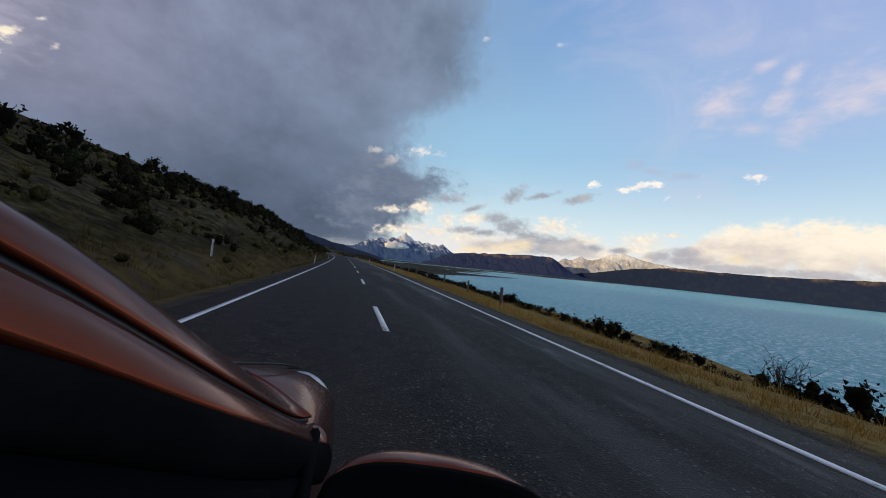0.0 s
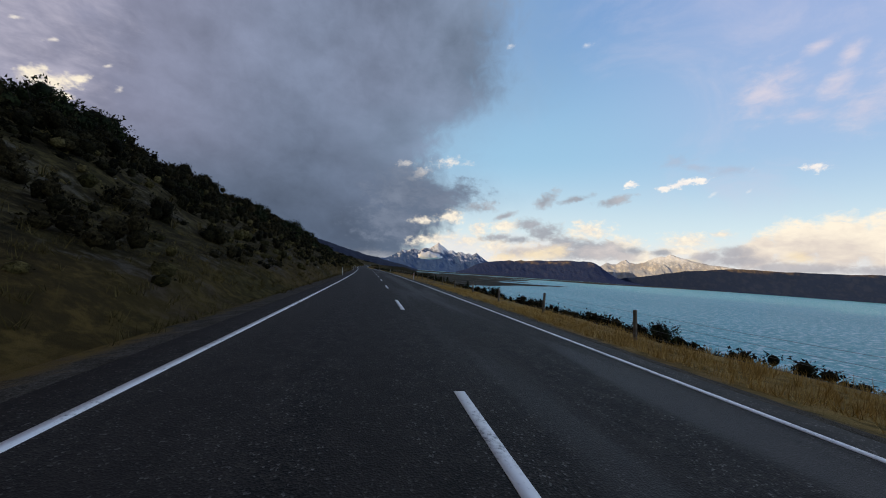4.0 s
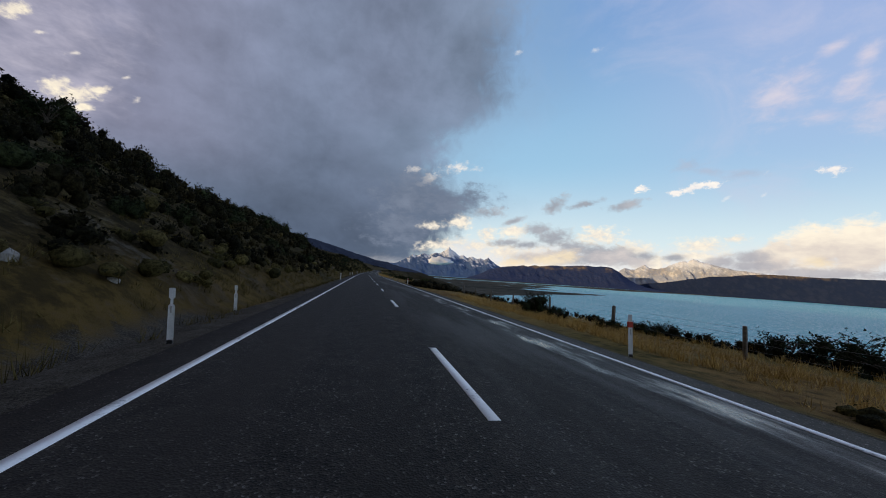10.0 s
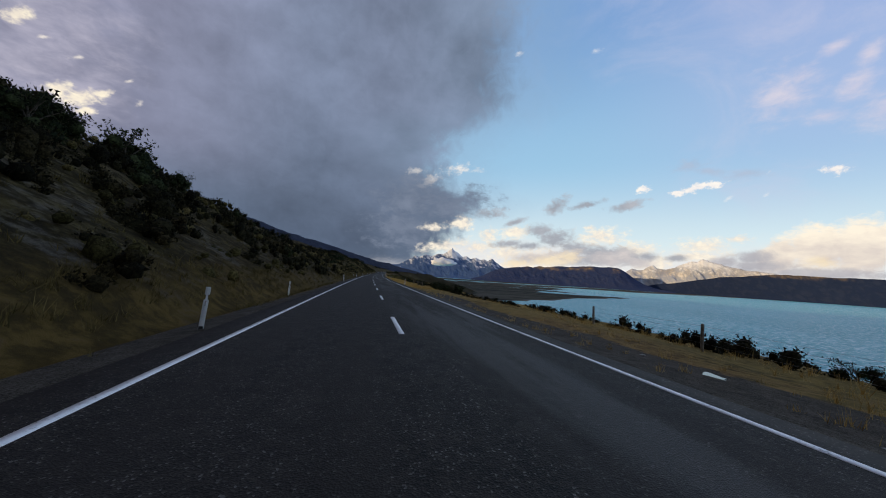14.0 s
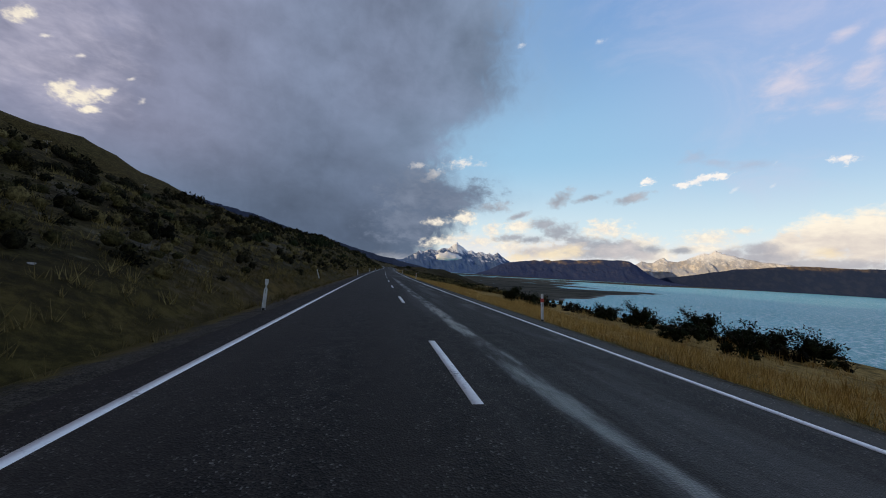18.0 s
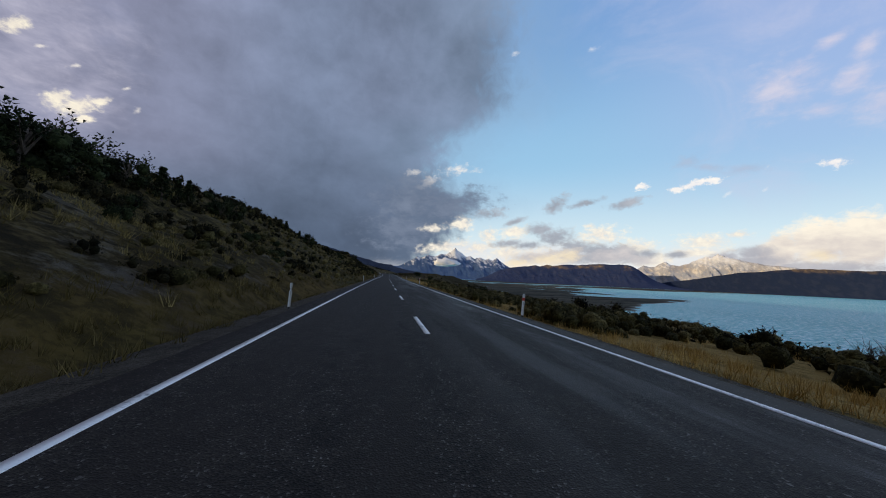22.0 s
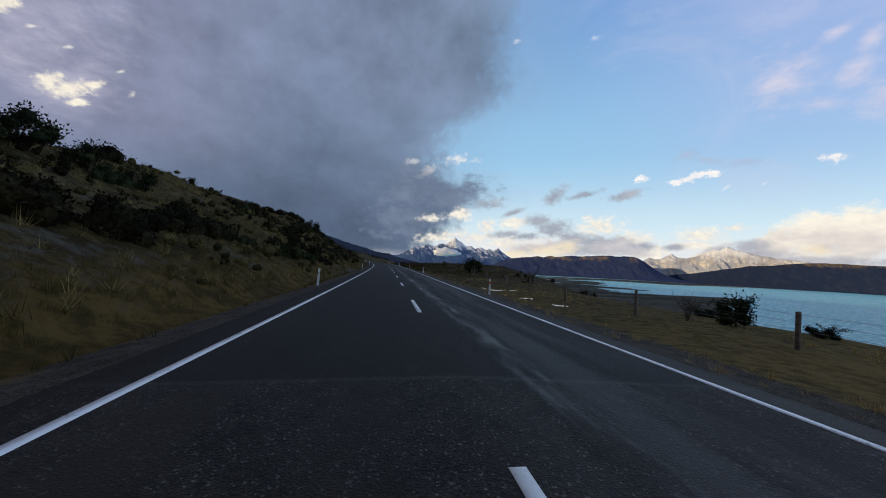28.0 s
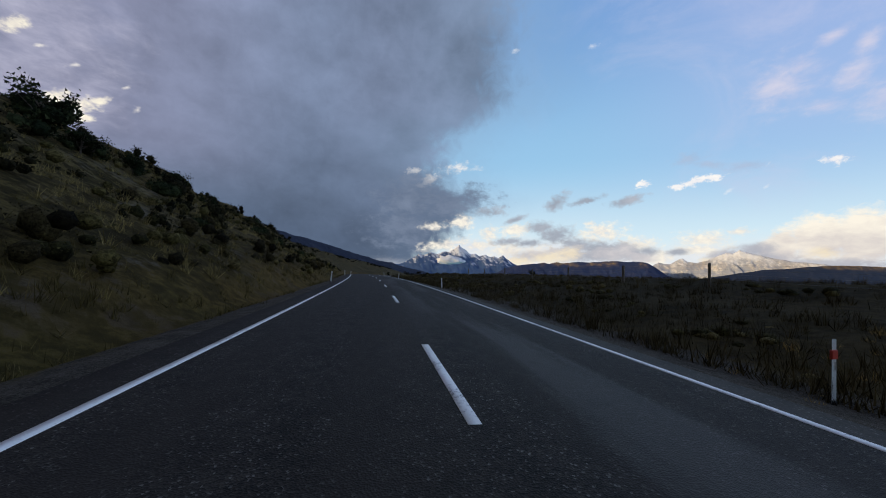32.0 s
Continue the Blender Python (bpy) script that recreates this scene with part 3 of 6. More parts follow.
def mountain_material(name, low, high, snow_from, snow_to, gold=0.0, sun_gold_at=0.0, hazy=(0.16, 0.21, 0.31), haze=0.4, jag=60.0):
    """Rock, tussock and snow by height; sunlit gold and the air's blue painted in."""
    m, nt, b = material(name, 0.95, 0.0, 0.1)
    p = place(nt)
    x, y, h = split(nt, p)
    rock = fbm(nt, p, 0.012, 6.0, 0.65)
    gully = fbm(nt, vec(nt, x * 0.011 + h * 0.006, y * 0.011, h * 0.010), 1.0, 6.0, 0.62)
    rib = (fbm(nt, vec(nt, x * 0.016 + h * 0.012, y * 0.016, h * 0.005), 1.0, 5.0, 0.6) - 0.5).op("ABSOLUTE").ramp(0.0, 0.16)
    # ridge and gully shading painted between the low and high colours
    c = mix(nt, (rock * 0.35 + gully * 0.35 + rib * 0.3).ramp(0.25, 0.78), low, high)
    line = h + (gully - 0.5) * jag * 3.0 + (rock - 0.5) * jag + (rib - 0.5) * jag * 0.8
    # distance haze, painted as a flat blue over the rock colour
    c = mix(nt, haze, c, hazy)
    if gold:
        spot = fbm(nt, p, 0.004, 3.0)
        # patches of sunlight on the upper slopes, painted gold
        c = mix(nt, (h + (gully - 0.5) * 90.0).ramp(sun_gold_at, sun_gold_at + 60.0) * spot.ramp(0.42, 0.56) * rib.ramp(0.0, 1.0, 0.4, 1.0) * gold, c, (0.50, 0.335, 0.125))
    c = mix(nt, line.ramp(snow_from, snow_to), c, (0.88, 0.89, 0.92))
    nt.links.new(c.out, b.inputs["Base Color"])
    bump(nt, b, rock * 0.5 + rib, 0.35, 9.0)
    return m


def car_paint():
    m, nt, b = material("copper_paint", 0.22, 0.78, 0.12)
    p = place(nt)
    c = mix(nt, fbm(nt, p, 3.0, 4.0).ramp(0.35, 0.65), (0.135, 0.023, 0.0075), (0.170, 0.030, 0.0105))
    nt.links.new(c.out, b.inputs["Base Color"])
    b.inputs["Coat Weight"].default_value, b.inputs["Coat Roughness"].default_value = 0.2, 0.03
    bump(nt, b, fbm(nt, p, 400.0, 2.0), 0.04, 0.001)
    return m


def glass_dark(name="dark_glass", color=(0.004, 0.0042, 0.005), rough=0.06):
    m, nt, b = material(name, rough, 0.0, 0.01)
    b.inputs["IOR"].default_value = 1.12
    p = place(nt)
    nt.links.new(mix(nt, fbm(nt, p, 4.0).ramp(0.3, 0.7), color, tuple(c * 1.6 for c in color)).out, b.inputs["Base Color"])
    return m


SILT = silt_material()
GROUND, ASPHALT, PAINT, LAKE = ground_material(), asphalt_material(), line_material(), lake_material()
POST_WHITE = simple("post_plastic", (0.74, 0.74, 0.72), 0.5, 0.0, 0.12, 5.0, 0.15)
POST_RED = simple("red_band", (0.50, 0.045, 0.025), 0.45, 0.0, 0.15, 8.0, 0.1)
REFLECTOR = simple("reflector", (0.55, 0.53, 0.48), 0.2, 0.2, 0.1, 30.0, 0.3)
WOOD = simple("grey_fence_wood", (0.150, 0.128, 0.100), 0.9, 0.0, 0.45, 7.0, 0.8)
WIRE = simple("galvanised_wire", (0.22, 0.22, 0.22), 0.5, 0.7, 0.2, 10.0, 0.2)
STEEL = simple("weathered_steel", (0.20, 0.19, 0.18), 0.6, 0.5, 0.3, 8.0, 0.3)
BARK = simple("bark", (0.085, 0.066, 0.050), 0.95, 0.0, 0.45, 12.0, 0.9)
STONE = simple("field_stone", (0.25, 0.235, 0.21), 0.9, 0.0, 0.35, 5.0, 0.7)
SCRUB = leaf_material("scrub_leaves", (0.008, 0.008, 0.004), (0.030, 0.027, 0.012), (0.080, 0.060, 0.026), gap_shade=0.65)
LEAF = leaf_material("dark_leaves", (0.014, 0.020, 0.010), (0.042, 0.052, 0.021), (0.070, 0.066, 0.026), some=0.12, gap_shade=0.6)
GREENLEAF = leaf_material("green_leaves", (0.035, 0.055, 0.016), (0.085, 0.115, 0.034), (0.11, 0.11, 0.04), some=0.15, gap_shade=0.5)
OLIVE = leaf_material("olive_scrub_leaves", (0.034, 0.032, 0.012), (0.125, 0.104, 0.036), (0.240, 0.185, 0.078), scale=0.35, gap_shade=0.6)
STRAW = leaf_material("straw_tussock", (0.105, 0.082, 0.028), (0.270, 0.205, 0.074), (0.40, 0.31, 0.13), 0.75, 0.14, 0.3)
RANK = leaf_material("rank_growth", (0.012, 0.010, 0.005), (0.048, 0.038, 0.016), (0.110, 0.085, 0.036), gap_shade=0.6)
RANK_GRASS = leaf_material("rank_grass", (0.030, 0.023, 0.010), (0.095, 0.072, 0.030), (0.20, 0.15, 0.065), 0.75, 0.12, 0.3)
TWIG = simple("bare_twigs", (0.090, 0.066, 0.048), 0.95, 0.0, 0.35, 9.0, 0.5)
GRASS = leaf_material("dry_grass", (0.36, 0.225, 0.070), (0.64, 0.42, 0.135), (0.70, 0.50, 0.20), 0.75, 0.18, 0.3)
GRASS_DULL = leaf_material("dull_tussock", (0.046, 0.037, 0.013), (0.125, 0.094, 0.031), (0.25, 0.185, 0.072), 0.75, 0.12, 0.25)
COPPER, GLASS = car_paint(), glass_dark()
TYRE = simple("tyre_rubber", (0.022, 0.022, 0.022), 0.85, 0.0, 0.2, 12.0, 0.3)
RUBBER = simple("matt_rubber", (0.006, 0.006, 0.006), 0.9, 0.0, 0.2, 10.0, 0.2, 0.03)
TRIM = simple("black_trim", (0.014, 0.014, 0.015), 0.45, 0.0, 0.2, 8.0, 0.2)
ALLOY = simple("wheel_alloy", (0.42, 0.42, 0.43), 0.3, 0.9, 0.1, 8.0, 0.1)
MIRROR, _nt, _b = material("mirror_glass", 0.02, 1.0)
_b.inputs["Base Color"].default_value = (0.82, 0.83, 0.84, 1)
LENS, _nt, _b = material("lamp_lens", 0.05, 0.0)
_b.inputs["Base Color"].default_value = (0.62, 0.64, 0.66, 1)
SNOWPUDDLE, _nt, _b = material("puddle_water", 0.04, 0.0, 0.6)
_b.inputs["Base Color"].default_value = (0.035, 0.038, 0.040, 1)


# ---- geometry helpers ----
def mesh_of(name, verts, faces, mat=None, smooth=False, uv=None):
    """A mesh from numpy arrays; faces is an (n, 3) or (n, 4) array."""
    me = bpy.data.meshes.new(name)
    verts, faces = np.asarray(verts, np.float32), np.asarray(faces, np.int32)
    k = faces.shape[1]
    me.vertices.add(len(verts))
    me.vertices.foreach_set("co", verts.ravel())
    me.loops.add(faces.size)
    me.loops.foreach_set("vertex_index", faces.ravel())
    me.polygons.add(len(faces))
    me.polygons.foreach_set("loop_start", np.arange(0, faces.size, k, dtype=np.int32))
    if uv is not None:
        layer = me.uv_layers.new(name="UVMap")
        layer.data.foreach_set("uv", np.asarray(uv, np.float32)[faces.ravel()].ravel())
    me.update(calc_edges=True)
    if smooth:
        me.polygons.foreach_set("use_smooth", np.ones(len(faces), bool))
    if mat:
        me.materials.append(mat)
    return me


def grid_faces(n, m):
    i = np.arange(n * m).reshape(n, m)
    return np.stack([i[:-1, :-1], i[1:, :-1], i[1:, 1:], i[:-1, 1:]], -1).reshape(-1, 4)


def hash01(ix, iy, seed):
    h = (ix.astype(np.int64) * 374761393 + iy.astype(np.int64) * 668265263 + seed * 974634777) & 0x7FFFFFFF
    h = ((h ^ (h >> 13)) * 1274126177) & 0x7FFFFFFF
    return ((h ^ (h >> 16)) & 0xFFFFF) / float(0xFFFFF)


def vnoise(x, y, seed=0):
    """Smooth value noise from -1 to 1."""
    ix, iy = np.floor(x), np.floor(y)
    fx, fy = x - ix, y - iy
    fx, fy = fx * fx * (3 - 2 * fx), fy * fy * (3 - 2 * fy)
    a, b = hash01(ix, iy, seed), hash01(ix + 1, iy, seed)
    c, d = hash01(ix, iy + 1, seed), hash01(ix + 1, iy + 1, seed)
    return 2 * ((a * (1 - fx) + b * fx) * (1 - fy) + (c * (1 - fx) + d * fx) * fy) - 1


def octaves(x, y, seed, n=4, gain=0.5):
    return sum(gain ** k * vnoise(x * 2 ** k, y * 2 ** k, seed + k) for k in range(n))


def sstep(v, lo, hi):
    u = np.clip((v - lo) / (hi - lo), 0, 1)
    return u * u * (3 - 2 * u)


def part(name, bm, mat, parent=None, label="", smooth=False):
    """Link a bmesh as one mesh object under a thing or a part."""
    me = bpy.data.meshes.new(name)
    bm.to_mesh(me)
    bm.free()
    return put(name, me, mat, parent, label, smooth)


def put(name, me, mat=None, parent=None, label="", smooth=False):
    if mat and not me.materials:
        me.materials.append(mat)
    if smooth:
        me.polygons.foreach_set("use_smooth", np.ones(len(me.polygons), bool))
    ob = new(name, me)
    if parent:
        ob.parent = parent
    if label:
        ob["label"] = label
    return ob


# ---- the lie of the land ----
CAMBER = 0.03
LAKE_Z = -28.0
# crest of the hillside over the road every 25 m from s = 0, as seen with its scrub
CREST = (11.2, 11.0, 11.1, 12.5, 12.8, 13.7, 13.6, 14.9, 14.5, 14.6, 13.8, 13.2, 14.6, 14.2, 13.3, 13.2, 11.2, 10.0, 10.7, 11.5,
         12.3, 13.1, 14.2, 12.8, 12.3, 10.8, 11.2, 12.2, 14.2, 14.6, 13.4, 13.5, 12.4)
# top of the lake bank, 20 m out, every 25 m from s = 0
BANK = (-2.8, -2.3, -2.1, -1.7, -2.0, -1.6, -1.6, -1.3, -0.9, -0.7, -1.2, -1.3, -1.2, -1.0, -1.5, -2.0, -1.2, -1.4, -1.9, -1.2,
        -1.0, -1.4, -1.1, -0.9, -0.5, -0.05, 0.7, 1.95, 1.75, 1.55, 1.4, 1.3, 1.2)
_at = np.arange(33) * 25.0
EDGE = 4.15


def land(s, l):
    """Height of the ground over the crown line at s, l (arrays)."""
    s, l = np.broadcast_arrays(np.asarray(s, float), np.asarray(l, float))
    a = np.abs(l)
    base = np.interp(s, RS, RZ)
    z = -CAMBER * np.minimum(a, EDGE) - 0.05 - 0.10 * sstep(a, EDGE - 0.3, EDGE + 1.0)
    # hillside
    hc = np.interp(s, _at, CREST) - 1.7
    u = np.clip((a - 6.3) / 21.7, 0, None)
    hill = hc * np.where(u < 1, 0.25 * u * u + 0.75 * np.power(np.maximum(u, 1e-6), 0.8), 1 + (u - 1) * 0.35)
    rough = octaves(s / 11.0, a / 9.0, 3, 4) * 0.75 * sstep(u, 0.05, 0.5)
    hill = hill + rough + 0.5 * octaves(s / 40.0, a / 30.0, 11, 2) * sstep(u, 0.3, 1)
    ditch = -0.28 * np.exp(-((a - 5.9) / 0.55) ** 2)
    spur = 0.5 + 0.5 * np.cos((s - 385 + 0.25 * (a - 340)) / 186.0 * 2 * np.pi)
    # mostly unseen slope behind the crest, added high enough to block the sun
    upper = hc + (np.clip(a, 28, 130) - 28) * 0.205 + np.clip(a - 130, 0, 1100) * 0.255
    upper = upper + 35 * spur ** 2 * sstep(a, 140, 330) * (1 - sstep(s, 810, 880)) + (1.2 + 3.5 * sstep(a, 60, 160)) * octaves(s / 24.0, a / 24.0, 21, 4) * sstep(a, 28, 50)
    left = z + ditch + np.where(a < 28, hill, upper + rough)
    left = left - (left + 6) * 0.85 * sstep(s, 1150, 2300) * (a < 1e9)
    # lake side
    hb = np.interp(s, _at, BANK)
    field = sstep(s, 645, 690)
    veg = 0.65 * (1 - field) + 0.15 * field
    v = np.clip((a - 5.2) / 14.8, 0, None)
    bench = -0.22 * sstep(a, 4.4, 6.0) + (hb - veg + 0.22) * np.power(np.minimum(v, 1), 1.25)
    bench = bench + 0.18 * octaves(s / 7.0, a / 6.0, 31, 4) * sstep(a, 5.5, 9)
    brow = 21 + 4 * octaves(s / 45.0, s * 0, 41, 2) + 9 * sstep(s, 612, 690) + 60 * sstep(s, 760, 900) + 5 * sstep(s, 420, 450) * (1 - sstep(s, 540, 580))
    slope = 0.40 + 0.12 * octaves(s / 60.0, a / 80.0, 43, 2)
    fall = np.clip(a - brow, 0, None)
    gentle = np.clip(np.minimum(a, brow) - 20, 0, None) * (-0.055 + 0.06 * field)
    right = z + bench + gentle - slope * fall * sstep(fall, 0, 6) + 0.5 * octaves(s / 14.0, a / 10.0, 51, 3) * sstep(a, 20, 40)
    h = np.where(l < 0, left, right)
    out = base + h
    # the lake bed
    out = np.where(l > 0, out - (base - LAKE_Z + 8) * sstep(s, 1050, 1450), out)
    return np.maximum(out, LAKE_Z - 2.5)


def spread(lo, hi, first, grow):
    v, step = [lo], first
    while v[-1] < hi:
        v.append(v[-1] + step)
        step *= grow
    return np.array(v)


def make_ground():
    s = np.concatenate([-spread(40, 330, 4, 1.25)[::-1], np.arange(-36, 780, 2.8), spread(780, 5200, 2.0, 1.045)])
    near = np.concatenate([np.arange(0, 4.0, 2.0), np.arange(4.0, 32, 0.6)])
    lr = np.concatenate([near, spread(32, 4900, 1.2, 1.085)])
    ll = np.concatenate([near[1:], spread(32, 2600, 1.2, 1.085)])
    l = np.concatenate([-ll[::-1], lr])
    S, L = np.meshgrid(s, l, indexing="ij")
    xyz = on_road(S, L)
    xyz[..., 2] = land(S, L)
    uv = np.stack([S, L], -1) / 1000.0
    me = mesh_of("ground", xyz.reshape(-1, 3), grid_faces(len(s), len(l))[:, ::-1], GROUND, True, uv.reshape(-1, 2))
    tagged(new("ground", me), "dry tussock ground rising in a hillside beside the road", "ground", kind="structure")


make_ground()


def ribbon(name, s0, s1, l0, l1, top, mat, parent, step=2.0, thick=0.0, cross=2):
    """A strip along the road from l0 to l1, top metres over the road's surface."""
    s = np.linspace(s0, s1, max(2, int((s1 - s0) / step) + 1))
    l = np.linspace(l0, l1, cross)
    S, L = np.meshgrid(s, l, indexing="ij")
    xyz = on_road(S, L, top - CAMBER * np.abs(L))
    v, f = xyz.reshape(-1, 3), grid_faces(len(s), cross)[:, ::-1]
    uv = (np.stack([S, L], -1) / 1000.0).reshape(-1, 2)
    if thick:
        low = v.copy()
        low[:, 2] -= thick
        n = len(v)
        i = np.arange(n).reshape(len(s), cross)
        rings = []
        for edge in (i[:, 0], i[:, -1][::-1], i[0, ::-1], i[-1]):
            rings.append(np.stack([edge[:-1], edge[1:], edge[1:] + n, edge[:-1] + n], -1))
        v, f, uv = np.concatenate([v, low]), np.concatenate([f, *rings]), np.concatenate([uv, uv])
    ob = put(name, mesh_of(name, v, f, mat, False, uv), None, parent)
    return ob


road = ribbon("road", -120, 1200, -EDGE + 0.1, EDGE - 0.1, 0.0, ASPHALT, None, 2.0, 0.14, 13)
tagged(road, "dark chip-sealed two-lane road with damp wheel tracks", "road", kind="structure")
WL, WR = 3.33, 3.46
for side in (-WL, WR):
    tagged(ribbon("edge_line", -118, 1150, side - 0.064, side + 0.064, 0.005, PAINT, road, 2.0, 0.003), "worn white painted edge line")
for k in range(-9, 78):
    far = 9.2 + 10.0 * k
    ribbon("centre_dash", far - 3.0, far, -0.06, 0.06, 0.005, PAINT, road, 1.5, 0.003)

# the lake
_u = np.concatenate([-spread(10, 6000, 25, 1.18)[::-1], spread(10, 6000, 25, 1.18)])
_X, _Y = np.meshgrid(_u + 400, _u + 900, indexing="ij")
_v = np.stack([_X, _Y, np.full_like(_X, LAKE_Z)], -1).reshape(-1, 3)
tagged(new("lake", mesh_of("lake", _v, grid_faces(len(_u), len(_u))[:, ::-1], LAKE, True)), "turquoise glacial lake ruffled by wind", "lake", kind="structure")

# silt flats of the river delta ahead, cut by shallow channels
def flats_height(x, y):
    k = np.clip(((x - 60) * 796 + (y - 1250) * 306) / (796.0 ** 2 + 306.0 ** 2), 0, 1)
    d = np.hypot(x - 60 - 796 * k, y - 1250 - 306 * k)
    spit = (300 * (1 - k) ** 1.1 + 38 + 25 * octaves(x / 90, y / 90, 61, 3)) - d
    far = np.minimum(y - 2250 - 0.22 * x + 200 * octaves(x / 420, y / 150, 63, 3), 3300 - x * 1.0)
    west = np.minimum(540 + 0.58 * (y - 1540) - x + 140 * octaves(x / 160, y / 120, 65, 3), y - 1180)
    h = np.maximum(np.maximum(np.clip(spit * 0.03, -1.5, 0.7), np.clip(far * 0.01, -1.5, 0.6)), np.clip(west * 0.012, -1.5, 0.6))
    line = np.abs(y - 2950 - 0.25 * x + 120 * octaves(x / 500, y / 900, 68, 2))
    vein = np.abs(octaves(x / 520 + 3, y / 210, 69, 3))
    h = h - 1.6 * (1 - sstep(line, 60, 110)) - 1.1 * (1 - sstep(vein, 0.02, 0.06)) * sstep(y, 1500, 1800)
    return LAKE_Z + h + 0.10 * octaves(x / 30, y / 30, 67, 2)


_fx, _fy = np.meshgrid(np.arange(-900, 3300, 22.0), np.concatenate([np.arange(930, 2000, 18.0), np.arange(2000, 4100, 34.0)]), indexing="ij")
_k = 0.65 + 0.35 * sstep(np.hypot(_fx + 20, _fy - 340), 1700, 3600)
_v = np.stack([(_fx + 20) * _k - 20, (_fy - 340) * _k + 340, flats_height(_fx, _fy)], -1)
tagged(new("river_flats", mesh_of("river_flats", _v.reshape(-1, 3), grid_faces(*_fx.shape)[:, ::-1], SILT, True)), "dark silt and scrub flats of the river delta", "river flats", kind="structure")

# ---- the ranges round the lake ----
MID = on_road(340.0, -1.0, 1.3)


def make_range(name, label, dist, depth, profile, mat, seed, jag=0.35, rows=26, step=0.09, gully=0.30):
    """A range whose skyline, seen from the road, follows (bearing, height) in degrees."""
    b = np.array([q[0] for q in profile], float)
    az = np.arange(b[0], b[-1] + 1e-6, step)
    e = np.interp(az, b, [q[1] for q in profile])
    e = e + jag * (octaves(az * 0.9, az * 0, seed, 5, 0.55)) * 0.35 * np.minimum(1, e)
    u = np.linspace(0, 1, rows)
    A, U = np.meshgrid(np.radians(az), u, indexing="ij")
    Egrid = np.repeat(e[:, None], rows, 1)
    rise = np.where(U < 0.62, np.power(U / 0.62, 1.25), 1 - 0.7 * ((U - 0.62) / 0.38))
    R = dist - depth * 0.62 + depth * U + 0 * A
    top = MID[2] + dist * np.tan(np.radians(Egrid))
    ridge = 1 - np.abs(octaves(np.degrees(A) * 0.5 + U * 2.6, U * 3.0 - np.degrees(A) * 0.1, seed + 5, 4, 0.55))
    cutin = (ridge - 0.62) * gully * np.sin(np.pi * np.clip(U / 0.62, 0, 1)) * (U < 0.62)
    k = np.hanning(int(2.4 / step))
    calm = np.convolve(np.pad(e, len(k) // 2, mode="edge"), k / k.sum(), "same")[len(k) // 2:len(k) // 2 + len(e)]
    calm = MID[2] + dist * np.tan(np.radians(np.repeat(calm[:, None], rows, 1)))
    z = LAKE_Z - 4 + (calm - LAKE_Z + 4) * np.clip(rise + cutin, 0, 1.0) + (top - calm) * np.clip(rise, 0, 1) ** 5
    xyz = np.stack([MID[0] + R * np.sin(A), MID[1] + R * np.cos(A), z], -1)
    ob = new(name, mesh_of(name, xyz.reshape(-1, 3), grid_faces(len(az), rows), mat, True))
    return tagged(ob, label, "mountain", "ranges round the lake")


def height_at(dist, el):
    return MID[2] + dist * math.tan(radians(el))


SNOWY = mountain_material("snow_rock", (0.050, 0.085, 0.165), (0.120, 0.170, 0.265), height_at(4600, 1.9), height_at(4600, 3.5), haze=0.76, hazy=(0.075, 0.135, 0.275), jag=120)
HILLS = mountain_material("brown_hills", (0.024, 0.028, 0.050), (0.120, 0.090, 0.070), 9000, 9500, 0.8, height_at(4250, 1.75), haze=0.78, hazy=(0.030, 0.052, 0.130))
# base colours hold the shaded blue-grey and the sunlit cream of its faces
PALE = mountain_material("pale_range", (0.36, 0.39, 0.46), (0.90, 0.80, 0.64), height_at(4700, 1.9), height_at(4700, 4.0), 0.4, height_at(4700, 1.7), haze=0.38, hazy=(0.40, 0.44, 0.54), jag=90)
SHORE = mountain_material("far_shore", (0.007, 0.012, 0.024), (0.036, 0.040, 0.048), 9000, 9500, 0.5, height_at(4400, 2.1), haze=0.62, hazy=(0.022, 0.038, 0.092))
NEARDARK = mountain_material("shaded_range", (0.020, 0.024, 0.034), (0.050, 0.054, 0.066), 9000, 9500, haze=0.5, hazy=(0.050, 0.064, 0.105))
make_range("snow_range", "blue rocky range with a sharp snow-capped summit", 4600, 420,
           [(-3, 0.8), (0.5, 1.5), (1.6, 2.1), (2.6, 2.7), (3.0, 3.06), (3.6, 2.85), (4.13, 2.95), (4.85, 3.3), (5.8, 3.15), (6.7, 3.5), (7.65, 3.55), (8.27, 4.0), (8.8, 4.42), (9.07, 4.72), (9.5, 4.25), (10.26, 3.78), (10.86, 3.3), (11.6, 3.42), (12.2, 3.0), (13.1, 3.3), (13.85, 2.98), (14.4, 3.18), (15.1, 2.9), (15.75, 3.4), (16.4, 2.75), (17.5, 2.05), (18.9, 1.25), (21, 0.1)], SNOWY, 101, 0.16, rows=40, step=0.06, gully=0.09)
make_range("brown_range", "dark brown hills under low cloud with tops painted sunlit gold", 4250, 460,
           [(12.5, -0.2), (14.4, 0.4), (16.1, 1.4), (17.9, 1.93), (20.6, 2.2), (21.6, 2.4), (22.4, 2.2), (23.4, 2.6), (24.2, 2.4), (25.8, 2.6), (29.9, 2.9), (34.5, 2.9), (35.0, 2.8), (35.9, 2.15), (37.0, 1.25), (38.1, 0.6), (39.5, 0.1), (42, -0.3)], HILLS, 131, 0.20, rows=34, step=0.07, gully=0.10)
